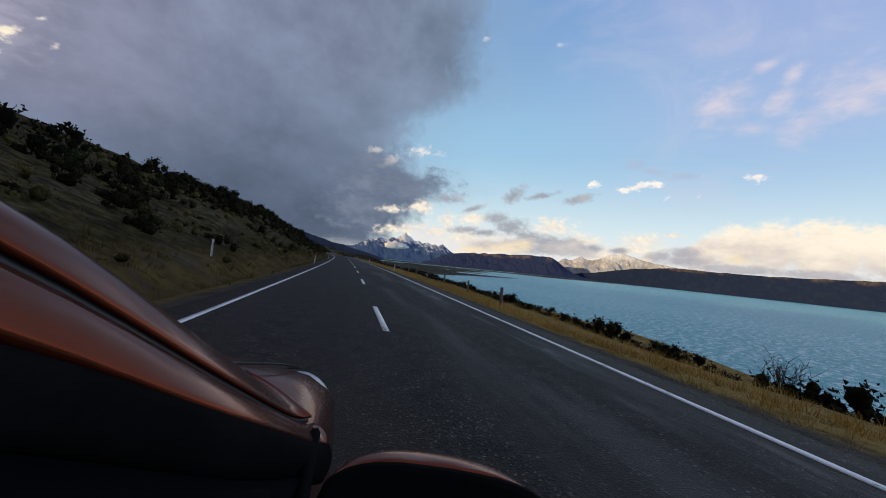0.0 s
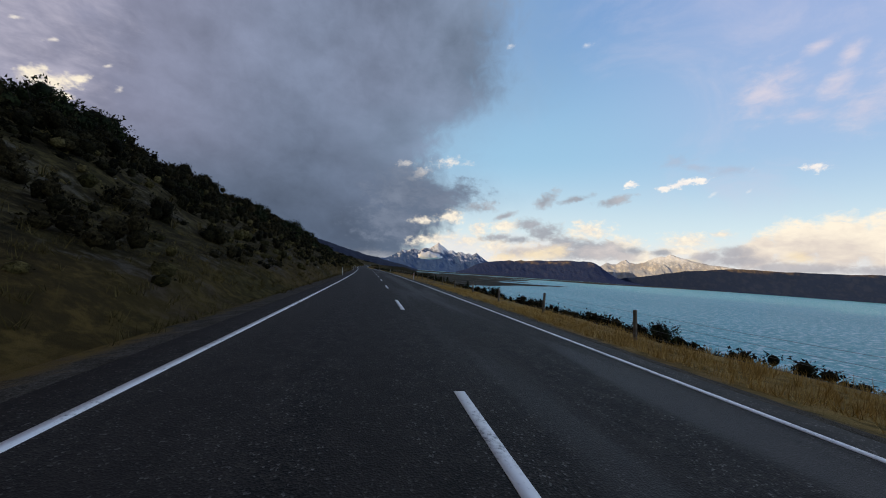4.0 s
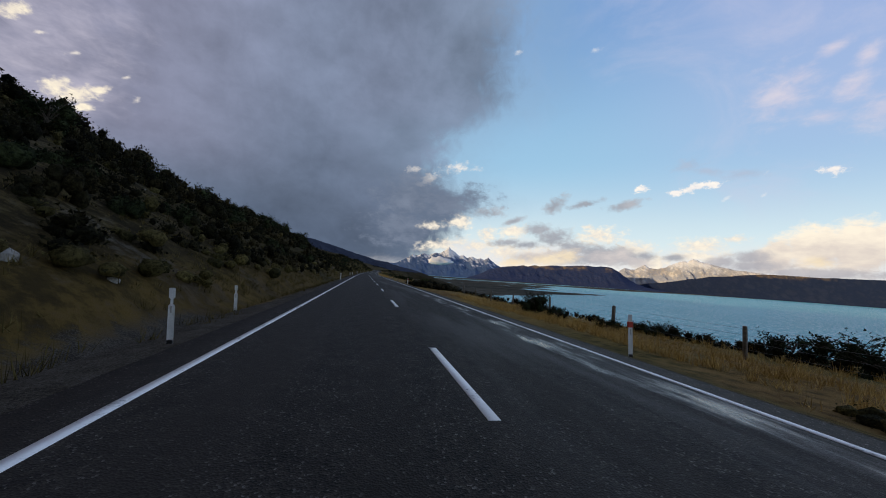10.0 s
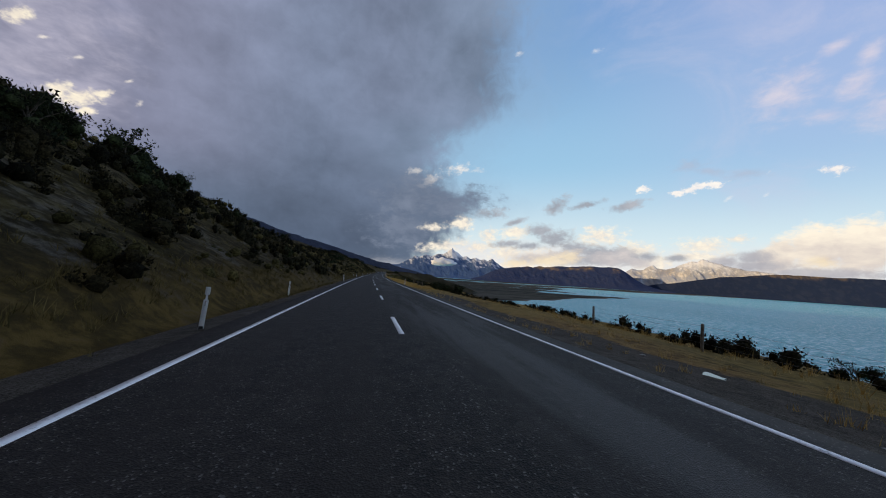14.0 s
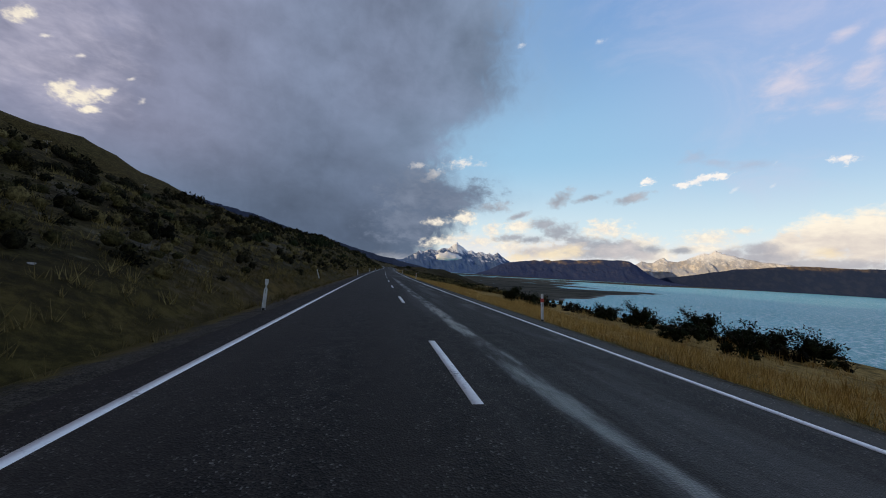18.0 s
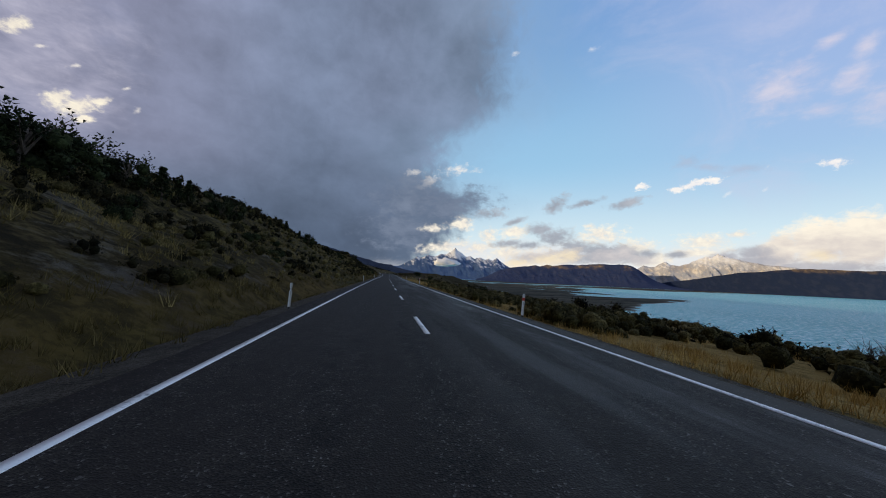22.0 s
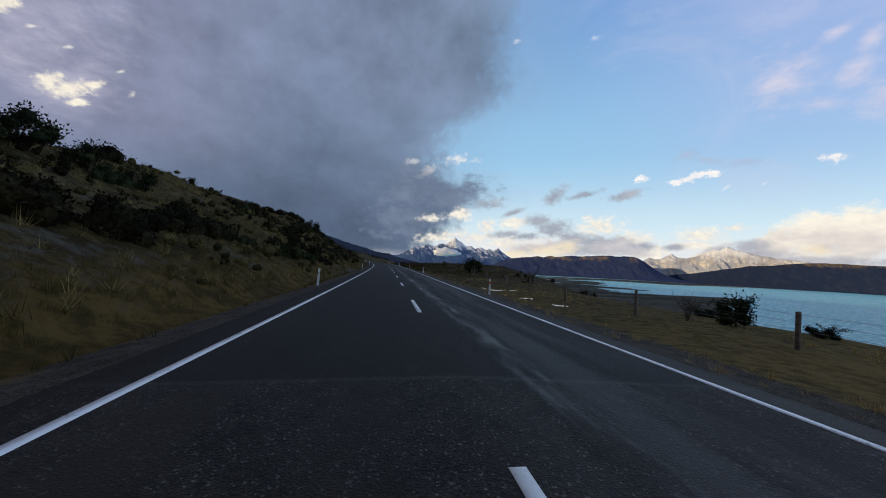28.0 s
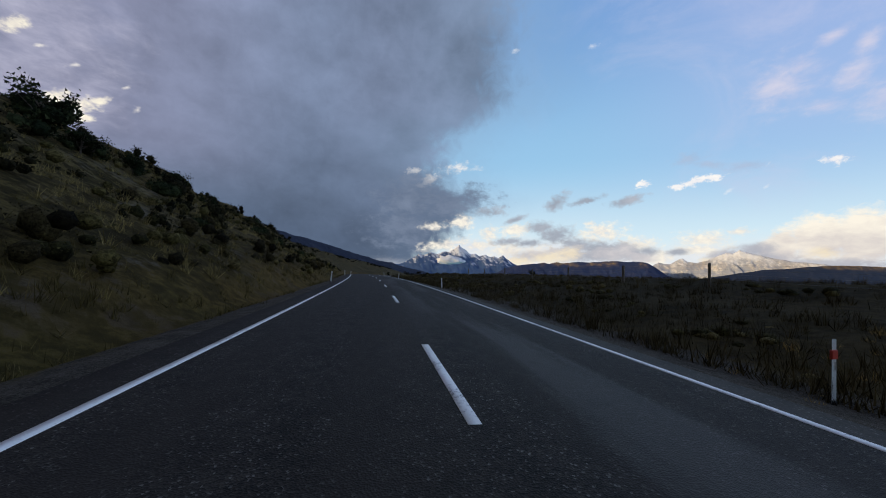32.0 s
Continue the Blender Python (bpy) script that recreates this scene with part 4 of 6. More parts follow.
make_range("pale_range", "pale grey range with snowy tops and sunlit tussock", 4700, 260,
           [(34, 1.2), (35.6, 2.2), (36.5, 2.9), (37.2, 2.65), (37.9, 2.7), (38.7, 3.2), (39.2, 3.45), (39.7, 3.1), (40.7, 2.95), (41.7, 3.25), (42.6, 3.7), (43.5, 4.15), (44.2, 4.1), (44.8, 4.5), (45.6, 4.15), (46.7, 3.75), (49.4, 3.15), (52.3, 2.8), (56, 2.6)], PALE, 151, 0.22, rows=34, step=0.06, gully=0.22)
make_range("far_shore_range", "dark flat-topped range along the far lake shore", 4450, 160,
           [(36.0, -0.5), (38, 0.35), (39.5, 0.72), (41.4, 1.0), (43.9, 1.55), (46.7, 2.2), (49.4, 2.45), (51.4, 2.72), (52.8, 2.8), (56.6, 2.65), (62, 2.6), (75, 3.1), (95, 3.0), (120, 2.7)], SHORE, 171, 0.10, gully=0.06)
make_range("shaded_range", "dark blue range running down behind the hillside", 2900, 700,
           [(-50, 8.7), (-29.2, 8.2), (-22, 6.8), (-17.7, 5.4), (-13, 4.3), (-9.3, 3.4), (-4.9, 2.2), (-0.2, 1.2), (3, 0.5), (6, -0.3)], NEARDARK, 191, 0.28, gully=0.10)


def lens_cloud(az, el, dist, wide, high):
    """A small white cloud clinging to the mountain: a lumpy, flat-based billow."""
    bm = bmesh.new()
    bmesh.ops.create_icosphere(bm, subdivisions=4, radius=1.0)
    for v in bm.verts:
        n = noise.fractal(v.co * 1.9, 0.8, 2.0, 4)
        v.co *= 1 + 0.24 * n
        v.co = Vector((v.co.x * wide, v.co.y * wide * 0.35, (v.co.z if v.co.z > 0 else v.co.z * 0.45) * high * (1 - 0.35 * v.co.x)))
    m, nt, b = material("cloud_white", 1.0, 0.0, 0.0)
    nt.links.new(mix(nt, fbm(nt, place(nt), 0.03).ramp(0.3, 0.7), (0.82, 0.84, 0.88), (0.92, 0.92, 0.93)).out, b.inputs["Base Color"])
    ob = part("lens_cloud", bm, m, None, smooth=True)
    a = radians(az)
    ob.location = (MID[0] + dist * math.sin(a), MID[1] + dist * math.cos(a), height_at(dist, el))
    ob.rotation_euler = (0, 0, -a)
    return tagged(ob, "small white cloud clinging below the snowy summit", "cloud")


lens_cloud(7.9, 2.0, 4150, 150, 62)


# ---- roadside furniture ----
def box(bm, size, at=(0, 0, 0), bevel=0.0):
    """A box with its centre at a place; bevel rounds its edges."""
    made = bmesh.ops.create_cube(bm, size=1.0)["verts"]
    for v in made:
        v.co = Vector((v.co.x * size[0], v.co.y * size[1], v.co.z * size[2])) + Vector(at)
    if bevel:
        edges = list({e for v in made for e in v.link_edges})
        bmesh.ops.bevel(bm, geom=edges, offset=bevel, segments=2, affect="EDGES", profile=0.5)
    return bm


def tube(bm, points, radii, sides=8, cap=True):
    """A tapered, bent rod through points."""
    rings = []
    for i, p in enumerate(points):
        p = Vector(p)
        a = Vector(points[max(i - 1, 0)])
        b = Vector(points[min(i + 1, len(points) - 1)])
        q = (b - a).normalized().to_track_quat("Z", "Y")
        rings.append([bm.verts.new(p + q @ Vector((radii[i] * math.cos(k * 2 * math.pi / sides), radii[i] * math.sin(k * 2 * math.pi / sides), 0))) for k in range(sides)])
    for r, t in zip(rings, rings[1:]):
        for k in range(sides):
            bm.faces.new((r[k], r[(k + 1) % sides], t[(k + 1) % sides], t[k]))
    if cap:
        bm.faces.new(rings[0][::-1])
        bm.faces.new(rings[-1])
    return bm


def stand(s, l, sink=0.0):
    p = on_road(s, l)
    p[2] = float(land(s, l)) - sink
    return p


def marker_post(red):
    """A white plastic edge marker: a curved blade with a reflector, a band or a cut-in neck, and a flat head."""
    e = new("marker_post")
    bm = bmesh.new()
    w, n = 0.055, 7
    if red:
        zs, ws = (0.0, 0.35, 0.66, 0.68, 0.80, 0.82, 0.96, 0.975), (w, w, w * 0.97, w * 0.97, w * 0.97, w * 0.95, w * 0.93, w * 0.8)
    else:
        zs, ws = (0.0, 0.35, 0.655, 0.675, 0.69, 0.785, 0.80, 0.82, 0.955, 0.97), (w, w, w * 0.97, w * 0.9, w * 0.42, w * 0.42, w * 0.85, w * 0.95, w * 0.95, w * 0.85)
    rows = []
    for z, ww in zip(zs, ws):
        rows.append([bm.verts.new((ww * (2 * k / (n - 1) - 1), 0.018 * (1 - (2 * k / (n - 1) - 1) ** 2), z)) for k in range(n)])
    for r, t in zip(rows, rows[1:]):
        for k in range(n - 1):
            bm.faces.new((r[k], r[k + 1], t[k + 1], t[k]))
    bmesh.ops.solidify(bm, geom=bm.faces[:], thickness=0.007)
    part("post", bm, POST_WHITE, e)
    if red:
        part("band", box(bmesh.new(), (0.128, 0.036, 0.13), (0, 0.004, 0.75), 0.004), POST_RED, e, "red band")
    bm = box(bmesh.new(), (0.024, 0.010, 0.12), (0, -0.012, 0.585 if red else 0.60), 0.003)
    part("reflector", bm, REFLECTOR, e, "narrow pale reflector")
    bm = box(bmesh.new(), (0.09, 0.05, 0.10), (0, 0.004, 0.03), 0.01)
    part("foot", bm, TRIM, e, "dark ground socket")
    return tagged(e, "white plastic edge marker post " + ("with a red band" if red else "with a cut-in neck") + " on the verge", "marker post", "edge marker posts")


rng = random.Random(5)
MARKS = (42.5, 83, 131.9, 175.3, 220.1, 262.8, 307.4, 353, 394.4, 439.2, 482.6, 527.2, 570, 615.8, 650.6, 687.4, 716, 752, 795)
_red, _plain = marker_post(True), marker_post(False)
_used = set()
for i, s in enumerate(MARKS):
    for side, l in ((1, 4.8 if i < 15 else 5.8), (-1, -4.42)):
        if side > 0 and i == 6:
            continue
        src = _red if side > 0 and i < 16 else _plain
        m = Matrix.Translation(stand(s, l, 0.02)) @ Euler((rng.uniform(-0.05, 0.05), rng.uniform(-0.07, 0.07), -way(s) + rng.uniform(-0.15, 0.15))).to_matrix().to_4x4()
        if src not in _used:
            _used.add(src)
            src.matrix_world = m
        else:
            copy_thing(src, m)
# leaning older posts at the foot of the cut
for s, l, lean in ((20.0, -7.5, 0.03), (226.8, -5.6, -0.04), (322.0, -5.6, 0.05), (418.0, -6.6, -0.3)):
    copy_thing(_plain, Matrix.Translation(stand(s, l, 0.05)) @ Euler((0.06, lean, -way(s))).to_matrix().to_4x4())


def fence_line(spots, lat, label, high=1.2):
    """A post-and-wire fence; spots are metres along the road."""
    e = new("fence")
    e.location = stand(spots[0], lat if not callable(lat) else lat(spots[0]))
    base = Vector(e.location)
    tops = []
    for k, s in enumerate(spots):
        l = lat(s) if callable(lat) else lat
        l += 0.12 * math.sin(s * 1.7)
        p = Vector(stand(s, l)) - base
        thick = 0.075 if k % 5 else 0.10
        h = high * (1 + 0.06 * math.sin(s * 2.3))
        bm = bmesh.new()
        lean = Vector((0.035 * math.sin(s * 3.1), 0.04 * math.cos(s * 1.3), 0))
        tube(bm, [p + Vector((0, 0, -0.3)), p + lean * 0.5 + Vector((0, 0, h * 0.5)), p + lean + Vector((0, 0, h - 0.02)), p + lean + Vector((0, 0, h))], [thick, thick * 0.97, thick * 0.93, thick * 0.7], 9)
        part("post", bm, WOOD, e)
        tops.append((p, lean, h))
    for f in (0.30, 0.52, 0.72, 0.92):
        bm = bmesh.new()
        pts = []
        for (p, ln, h), (q, ln2, h2) in zip(tops, tops[1:]):
            a, b = p + ln * f + Vector((0, 0, h * f)), q + ln2 * f + Vector((0, 0, h2 * f))
            pts += [a, (a + b) / 2 - Vector((0, 0, 0.025))]
        pts.append(b)
        off = [x + Vector((-0.08, 0, 0)) for x in pts]
        tube(bm, off, [0.0035] * len(off), 4)
        part("wire", bm, WIRE, e, "thin sagging wire")
    return tagged(e, label, "fence", "lake-side fences")


fence_line([20.0, 26.5, 33, 40, 46.8, 53.5, 61, 68, 75.2, 82.4, 89.6, 96.8, 104, 111.5, 119, 127, 134.8, 142, 149, 156, 164, 170.5, 176.8, 183.5, 190, 197,
            203.5, 210, 216.5, 223, 230, 237, 244, 250, 256.5, 262.8, 269.5, 276, 283, 289.5, 297, 305, 312, 320], lambda s: float(np.interp(s, (100, 158, 225, 310, 340), (8.6, 9.9, 12.0, 14.6, 15.0))),
           "weathered wooden post and wire fence along the lake bank")
fence_line([364, 371, 378.5], 9.2, "short stretch of grey post and wire fence in grass")
fence_line([513.5, 520.6, 528, 535.5, 543.5, 551], lambda s: 13.2 + 1.4 * float(sstep(s, 525, 545)), "grey post and wire fence over the scrub bank")
fence_line([599, 606, 613, 620, 626.5, 633, 640, 647, 655, 663, 670, 677, 683.5, 690, 699.5, 706, 713, 720, 728, 736, 744], lambda s: 11.8 + 5.6 * float(sstep(s, 645, 672)),
           "grey wooden fence round the rough paddock", 1.25)


def power_pole(s, l, turn):
    """A timber pole with one cross-arm, insulators and braces."""
    e = new("power_pole")
    part("pole", tube(bmesh.new(), [(0, 0, -1.0), (0, 0, 4.5), (0.03, 0, 9.0)], [0.15, 0.13, 0.10], 10), WOOD, e)
    part("cross_arm", box(bmesh.new(), (2.4, 0.10, 0.12), (0, 0.12, 8.5), 0.01), WOOD, e)
    for k in (-1.1, -0.45, 0.45, 1.1):
        part("insulator", tube(bmesh.new(), [(k, 0.12, 8.56), (k, 0.12, 8.66), (k, 0.12, 8.74)], [0.05, 0.06, 0.03], 8), REFLECTOR, e, "pale glazed insulator")
    for k in (-1, 1):
        part("brace", tube(bmesh.new(), [(0.02, 0.12, 7.7), (k * 0.7, 0.13, 8.44)], [0.02, 0.02], 5), STEEL, e, "flat steel brace")
    e.location = stand(s, l)
    e.rotation_euler = (0, 0, turn)
    return tagged(e, "timber power pole with a single cross-arm on the hillside", "power pole", "hillside power poles")


for s, l in ((180, -130), (533, -130), (585, -130), (636, -134)):
    power_pole(s, l, 0.3)


# ---- puddles and stones ----
def puddle(s, l, a, b, seed):
    r = random.Random(seed)
    n = 26
    ph = [r.uniform(0, 6.28) for _ in range(5)]
    bm = bmesh.new()
    c = Vector(stand(s, l))
    z = max(float(land(s + da, l + db)) for da, db in ((0, 0), (a * 0.4, 0), (-a * 0.4, 0), (0, b * 0.4), (0, -b * 0.4))) + 0.012
    head = way(s)
    ring = []
    for k in range(n):
        t = 2 * math.pi * k / n
        q = 1 + 0.28 * math.sin(2 * t + ph[0]) + 0.2 * math.sin(3 * t + ph[1]) + 0.16 * math.sin(5 * t + ph[2]) + 0.09 * math.sin(8 * t + ph[3])
        y, x = a * q * math.sin(t), b * q * math.cos(t)
        ring.append((x * math.cos(head) + y * math.sin(head), y * math.cos(head) - x * math.sin(head)))
    top = [bm.verts.new((x, y, 0)) for x, y in ring]
    low = [bm.verts.new((x * 0.9, y * 0.9, -0.08)) for x, y in ring]
    bm.faces.new(top)
    for k in range(n):
        bm.faces.new((top[k], low[k], low[(k + 1) % n], top[(k + 1) % n]))
    ob = part("puddle", bm, SNOWPUDDLE)
    ob.location = (c.x, c.y, z)
    return tagged(ob, "shallow rain puddle mirroring the bright sky", "puddle", "verge puddles")


for i, (s, l, a, b) in enumerate(((292.6, 6.2, 0.5, 0.25), (305.3, 7.3, 0.34, 0.2), (626.4, 7.2, 0.5, 0.3), (625.6, 7.7, 0.3, 0.35), (624.2, 8.1, 0.45, 0.5), (623.9, 7.6, 0.15, 0.2),
                                  (630.2, 7.6, 0.7, 0.3), (624.8, 9.6, 0.25, 0.25), (618.0, 8.0, 0.45, 0.3), (615.8, 8.9, 0.5, 0.45), (633.5, 7.6, 0.5, 0.3))):
    puddle(s, l, a, b, i)


def stone_mesh(seed):
    bm = bmesh.new()
    bmesh.ops.create_icosphere(bm, subdivisions=1, radius=1.0)
    r = random.Random(seed)
    for v in bm.verts:
        v.co = Vector((v.co.x, v.co.y * 0.8, v.co.z * 0.6)) * r.uniform(0.72, 1.15)
    me = bpy.data.meshes.new("stone")
    bm.to_mesh(me)
    bm.free()
    me.materials.append(STONE)
    return me


_stones = [stone_mesh(i) for i in range(5)]
rng = random.Random(17)
for k in range(130):
    if k < 95:
        s, l, r = rng.choice((rng.uniform(140, 215), rng.uniform(60, 330), rng.uniform(340, 560))), -rng.uniform(7.0, 17), rng.uniform(0.08, 0.24)
    else:
        s, l, r = rng.uniform(150, 330), rng.uniform(5.4, 9.5), rng.uniform(0.05, 0.13)
    ob = tagged(new("stone", rng.choice(_stones)), "pale weathered stone lying on the dry slope" if l < 0 else "small grey stone on the grass verge", "stone", "loose stones")
    ob.location, ob.rotation_euler, ob.scale = stand(s, l, 0.25 * r), (rng.uniform(-0.3, 0.3), rng.uniform(-0.3, 0.3), rng.uniform(0, 6)), (r, r, r)
# boulders over the ditch
for s, l, r in ((221.5, -8.2, 0.42), (223.4, -7.4, 0.24), (238, -9, 0.3), (258.5, -8.5, 0.32)):
    ob = tagged(new("boulder", rng.choice(_stones)), "pale boulder standing out of the cut slope", "boulder", "boulders")
    ob.location, ob.rotation_euler, ob.scale = stand(s, l, 0.1), (0.2, 0.1, s), (r, r, r * 1.3)


# ---- plants ----
npr = np.random.RandomState(11)


def sprigs(centres, size, out, slim=0.40):
    """One pointed leaf at each centre, turned roughly along 'out'."""
    n = len(centres)
    d = out + npr.normal(0, 0.9, (n, 3))
    d /= np.linalg.norm(d, axis=1, keepdims=True) + 1e-9
    side = np.cross(d, npr.normal(0, 1, (n, 3)))
    side /= np.linalg.norm(side, axis=1, keepdims=True) + 1e-9
    s = (size * npr.uniform(0.6, 1.4, n))[:, None]
    return np.stack([centres - side * s * slim, centres + side * s * slim, centres + d * s * 0.95], 1)


def loose_leaves(t):
    """A shape, (verts, faces), of separate triangles."""
    return t.reshape(-1, 3), np.arange(len(t) * 3).reshape(-1, 3)


def joined(*shapes):
    v, f, n = [], [], 0
    for a, b in shapes:
        v.append(a)
        f.append(b + n)
        n += len(a)
    return np.concatenate(v), np.concatenate(f)


def clump(n, lumps=7, leaf=0.17, low=0.1, tall=1.0, loose=0.45, heart=0.55):
    """A shrub of radius about 1: leaves gathered on uneven lumps."""
    c = npr.normal(0, 0.42, (lumps, 3))
    c[:, 2] = npr.uniform(low, 0.85 * tall, lumps)
    r = npr.uniform(0.28, 0.52, lumps)
    pick = npr.choice(lumps, n, p=r * r / (r * r).sum())
    d = npr.normal(0, 1, (n, 3))
    d[:, 2] = np.abs(d[:, 2]) * 0.9 - 0.25
    d /= np.linalg.norm(d, axis=1, keepdims=True)
    p = c[pick] + d * (r[pick] * npr.uniform(1 - loose, 1 + loose * 0.6, n))[:, None]
    p[:, 2] = np.maximum(p[:, 2], 0.03)
    return joined(loose_leaves(sprigs(p, np.full(n, leaf), d + np.array([0, 0, 0.3]))), cores(c, r * heart))


PHI = (1 + 5 ** 0.5) / 2
ROUND = np.array([(-1, PHI, 0), (1, PHI, 0), (-1, -PHI, 0), (1, -PHI, 0), (0, -1, PHI), (0, 1, PHI), (0, -1, -PHI), (0, 1, -PHI), (PHI, 0, -1), (PHI, 0, 1), (-PHI, 0, -1), (-PHI, 0, 1)]) / 1.902
ROUND_F = np.array([(0, 11, 5), (0, 5, 1), (0, 1, 7), (0, 7, 10), (0, 10, 11), (1, 5, 9), (5, 11, 4), (11, 10, 2), (10, 7, 6), (7, 1, 8), (3, 9, 4), (3, 4, 2), (3, 2, 6), (3, 6, 8), (3, 8, 9), (4, 9, 5), (2, 4, 11), (6, 2, 10), (8, 6, 7), (9, 8, 1)])


def finer(v, f):
    """Each triangle of a ball cut into four."""
    v, seen, out = [np.array(p) for p in v], {}, []
    def half(i, j):
        k = (min(i, j), max(i, j))
        if k not in seen:
            m = v[i] + v[j]
            v.append(m / np.linalg.norm(m))
            seen[k] = len(v) - 1
        return seen[k]
    for a, b, c in f:
        ab, bc, ca = half(a, b), half(b, c), half(c, a)
        out += [(a, ab, ca), (b, bc, ab), (c, ca, bc), (ab, bc, ca)]
    return np.array(v), np.array(out)


ROUND2, ROUND2_F = finer(ROUND, ROUND_F)


def cores(c, r, fine=False):
    """Rough solid hearts that keep a shrub from being see-through and read as inner shade."""
    ball, faces = (ROUND2, ROUND2_F) if fine else (ROUND, ROUND_F)
    out = []
    for ci, ri in zip(c, r):
        q = np.linalg.qr(npr.normal(0, 1, (3, 3)))[0]
        out.append((ci + (ball * npr.uniform(0.88, 1.08, (len(ball), 1))) @ q * ri, faces))
    return joined(*out)


def big_bush(lumps, leaves, leaf, wide=0.62, tall=0.8):
    """A rounded thorn bush of radius about 1: a heap of leafy lumps, largest in the middle."""
    a = npr.uniform(0, 2 * np.pi, lumps)
    d = np.sqrt(npr.uniform(0, 1, lumps)) * wide
    r = (0.54 - 0.22 * d / wide) * npr.uniform(0.8, 1.15, lumps)
    c = np.stack([np.cos(a) * d, np.sin(a) * d, npr.uniform(0.15, 0.85, lumps) * tall * (1 - 0.55 * (d / wide) ** 2)], 1)
    pick = npr.choice(lumps, leaves, p=r * r / (r * r).sum())
    n = npr.normal(0, 1, (leaves, 3))
    n[:, 2] = np.abs(n[:, 2]) - 0.3
    n /= np.linalg.norm(n, axis=1, keepdims=True)
    p = c[pick] + n * (r[pick] * npr.uniform(0.78, 1.18, leaves))[:, None]
    return joined(loose_leaves(sprigs(p, np.full(leaves, leaf), n * 0.7 + np.array([0, 0, 0.45]))), cores(c, r * 0.88, True))


def tuft(blades=14, high=0.40, wide=0.30, thin=0.016):
    """A tussock: tapering blades leaning out from one root."""
    a = npr.uniform(0, 2 * np.pi, blades)
    lean = np.sqrt(npr.uniform(0.02, 1.0, blades)) * wide
    h = high * npr.uniform(0.55, 1.1, blades) * np.sqrt(np.maximum(0.15, 1.1 - (lean / wide) ** 2 * 0.8))
    root = npr.normal(0, 0.07, (blades, 2))
    d = np.stack([np.cos(a), np.sin(a)], 1)
    t = npr.uniform(0, 2 * np.pi, blades)
    w = np.stack([np.cos(t), np.sin(t), 0 * a], 1) * thin
    foot = np.concatenate([root, np.full((blades, 1), -0.04)], 1)
    tip = np.concatenate([root + d * lean[:, None], h[:, None]], 1)
    return loose_leaves(np.stack([foot - w, foot + w, tip], 1))


def scatter(name, shapes, pos, size, mat, label, category, squash=None):
    """One object of many plants: shapes is a list of (verts, faces)."""
    pick = npr.randint(0, len(shapes), len(pos))
    turn = npr.uniform(0, 2 * np.pi, len(pos))
    vs, fs, base = [], [], 0
    for k, (sv, sf) in enumerate(shapes):
        m = pick == k
        if not m.any():
            continue
        c, s = np.cos(turn[m])[:, None], np.sin(turn[m])[:, None]
        x, y, z = sv[None, :, 0], sv[None, :, 1], sv[None, :, 2]
        v = np.stack([x * c - y * s, x * s + y * c, z + 0 * c], -1) * size[m][:, None, None]
        if squash is not None:
            v[..., 2] *= squash[m][:, None]
        vs.append((v + pos[m][:, None, :]).reshape(-1, 3))
        fs.append((sf[None] + (base + np.arange(m.sum()) * len(sv))[:, None, None]).reshape(-1, 3))
        base += len(vs[-1])
    return tagged(new(name, mesh_of(name, np.concatenate(vs), np.concatenate(fs), mat, True)), label, category, kind="stuff")


def at_ground(s, l, sink=0.0):
    p = on_road(s, l)
    p[:, 2] = land(s, l) - sink
    return p


BUSH = [clump(170, 4, 0.125, heart=0.74), clump(170, 4, 0.125, 0.05, 0.8, heart=0.74), clump(170, 4, 0.125, 0.1, 1.2, heart=0.74), clump(170, 3, 0.125, 0.0, 0.6, heart=0.74)]
BUSH_UP = [clump(84, 3, 0.15, heart=0.74), clump(84, 3, 0.15, 0.05, 0.8, heart=0.74), clump(84, 3, 0.15, 0.1, 1.2, heart=0.74)]
BUSH_FAR = [clump(50, 2, 0.30), clump(50, 2, 0.30, 0.05, 0.7)]
MOUND = [clump(40, 2, 0.11, 0.0, 0.5, heart=0.85), clump(40, 2, 0.11, 0.0, 0.6, heart=0.85), clump(42, 2, 0.11, 0.0, 0.5, heart=0.85)]


def cover(s, u):
    """How much of the hillside is scrub: s along the road, u from foot (0) to crest (1)."""
    dense = 1.25 * np.interp(s, [0, 50, 70, 120, 150, 190, 230, 330, 350, 400, 450, 500, 560, 620, 700, 760], [0.22, 0.35, 0.6, 0.8, 0.62, 0.7, 1.15, 1.1, 0.75, 0.75, 0.72, 0.6, 0.5, 0.25, 0.5, 0.4])
    foot = np.interp(s, [0, 60, 130, 150, 195, 206, 245, 330, 400, 700], [0.4, 0.5, 0.6, 0.15, 0.25, 1.0, 1.0, 0.85, 0.6, 0.55])
    return dense * np.where(u > 0.55, 1.35, foot + (u / 0.55) * (1 - foot))


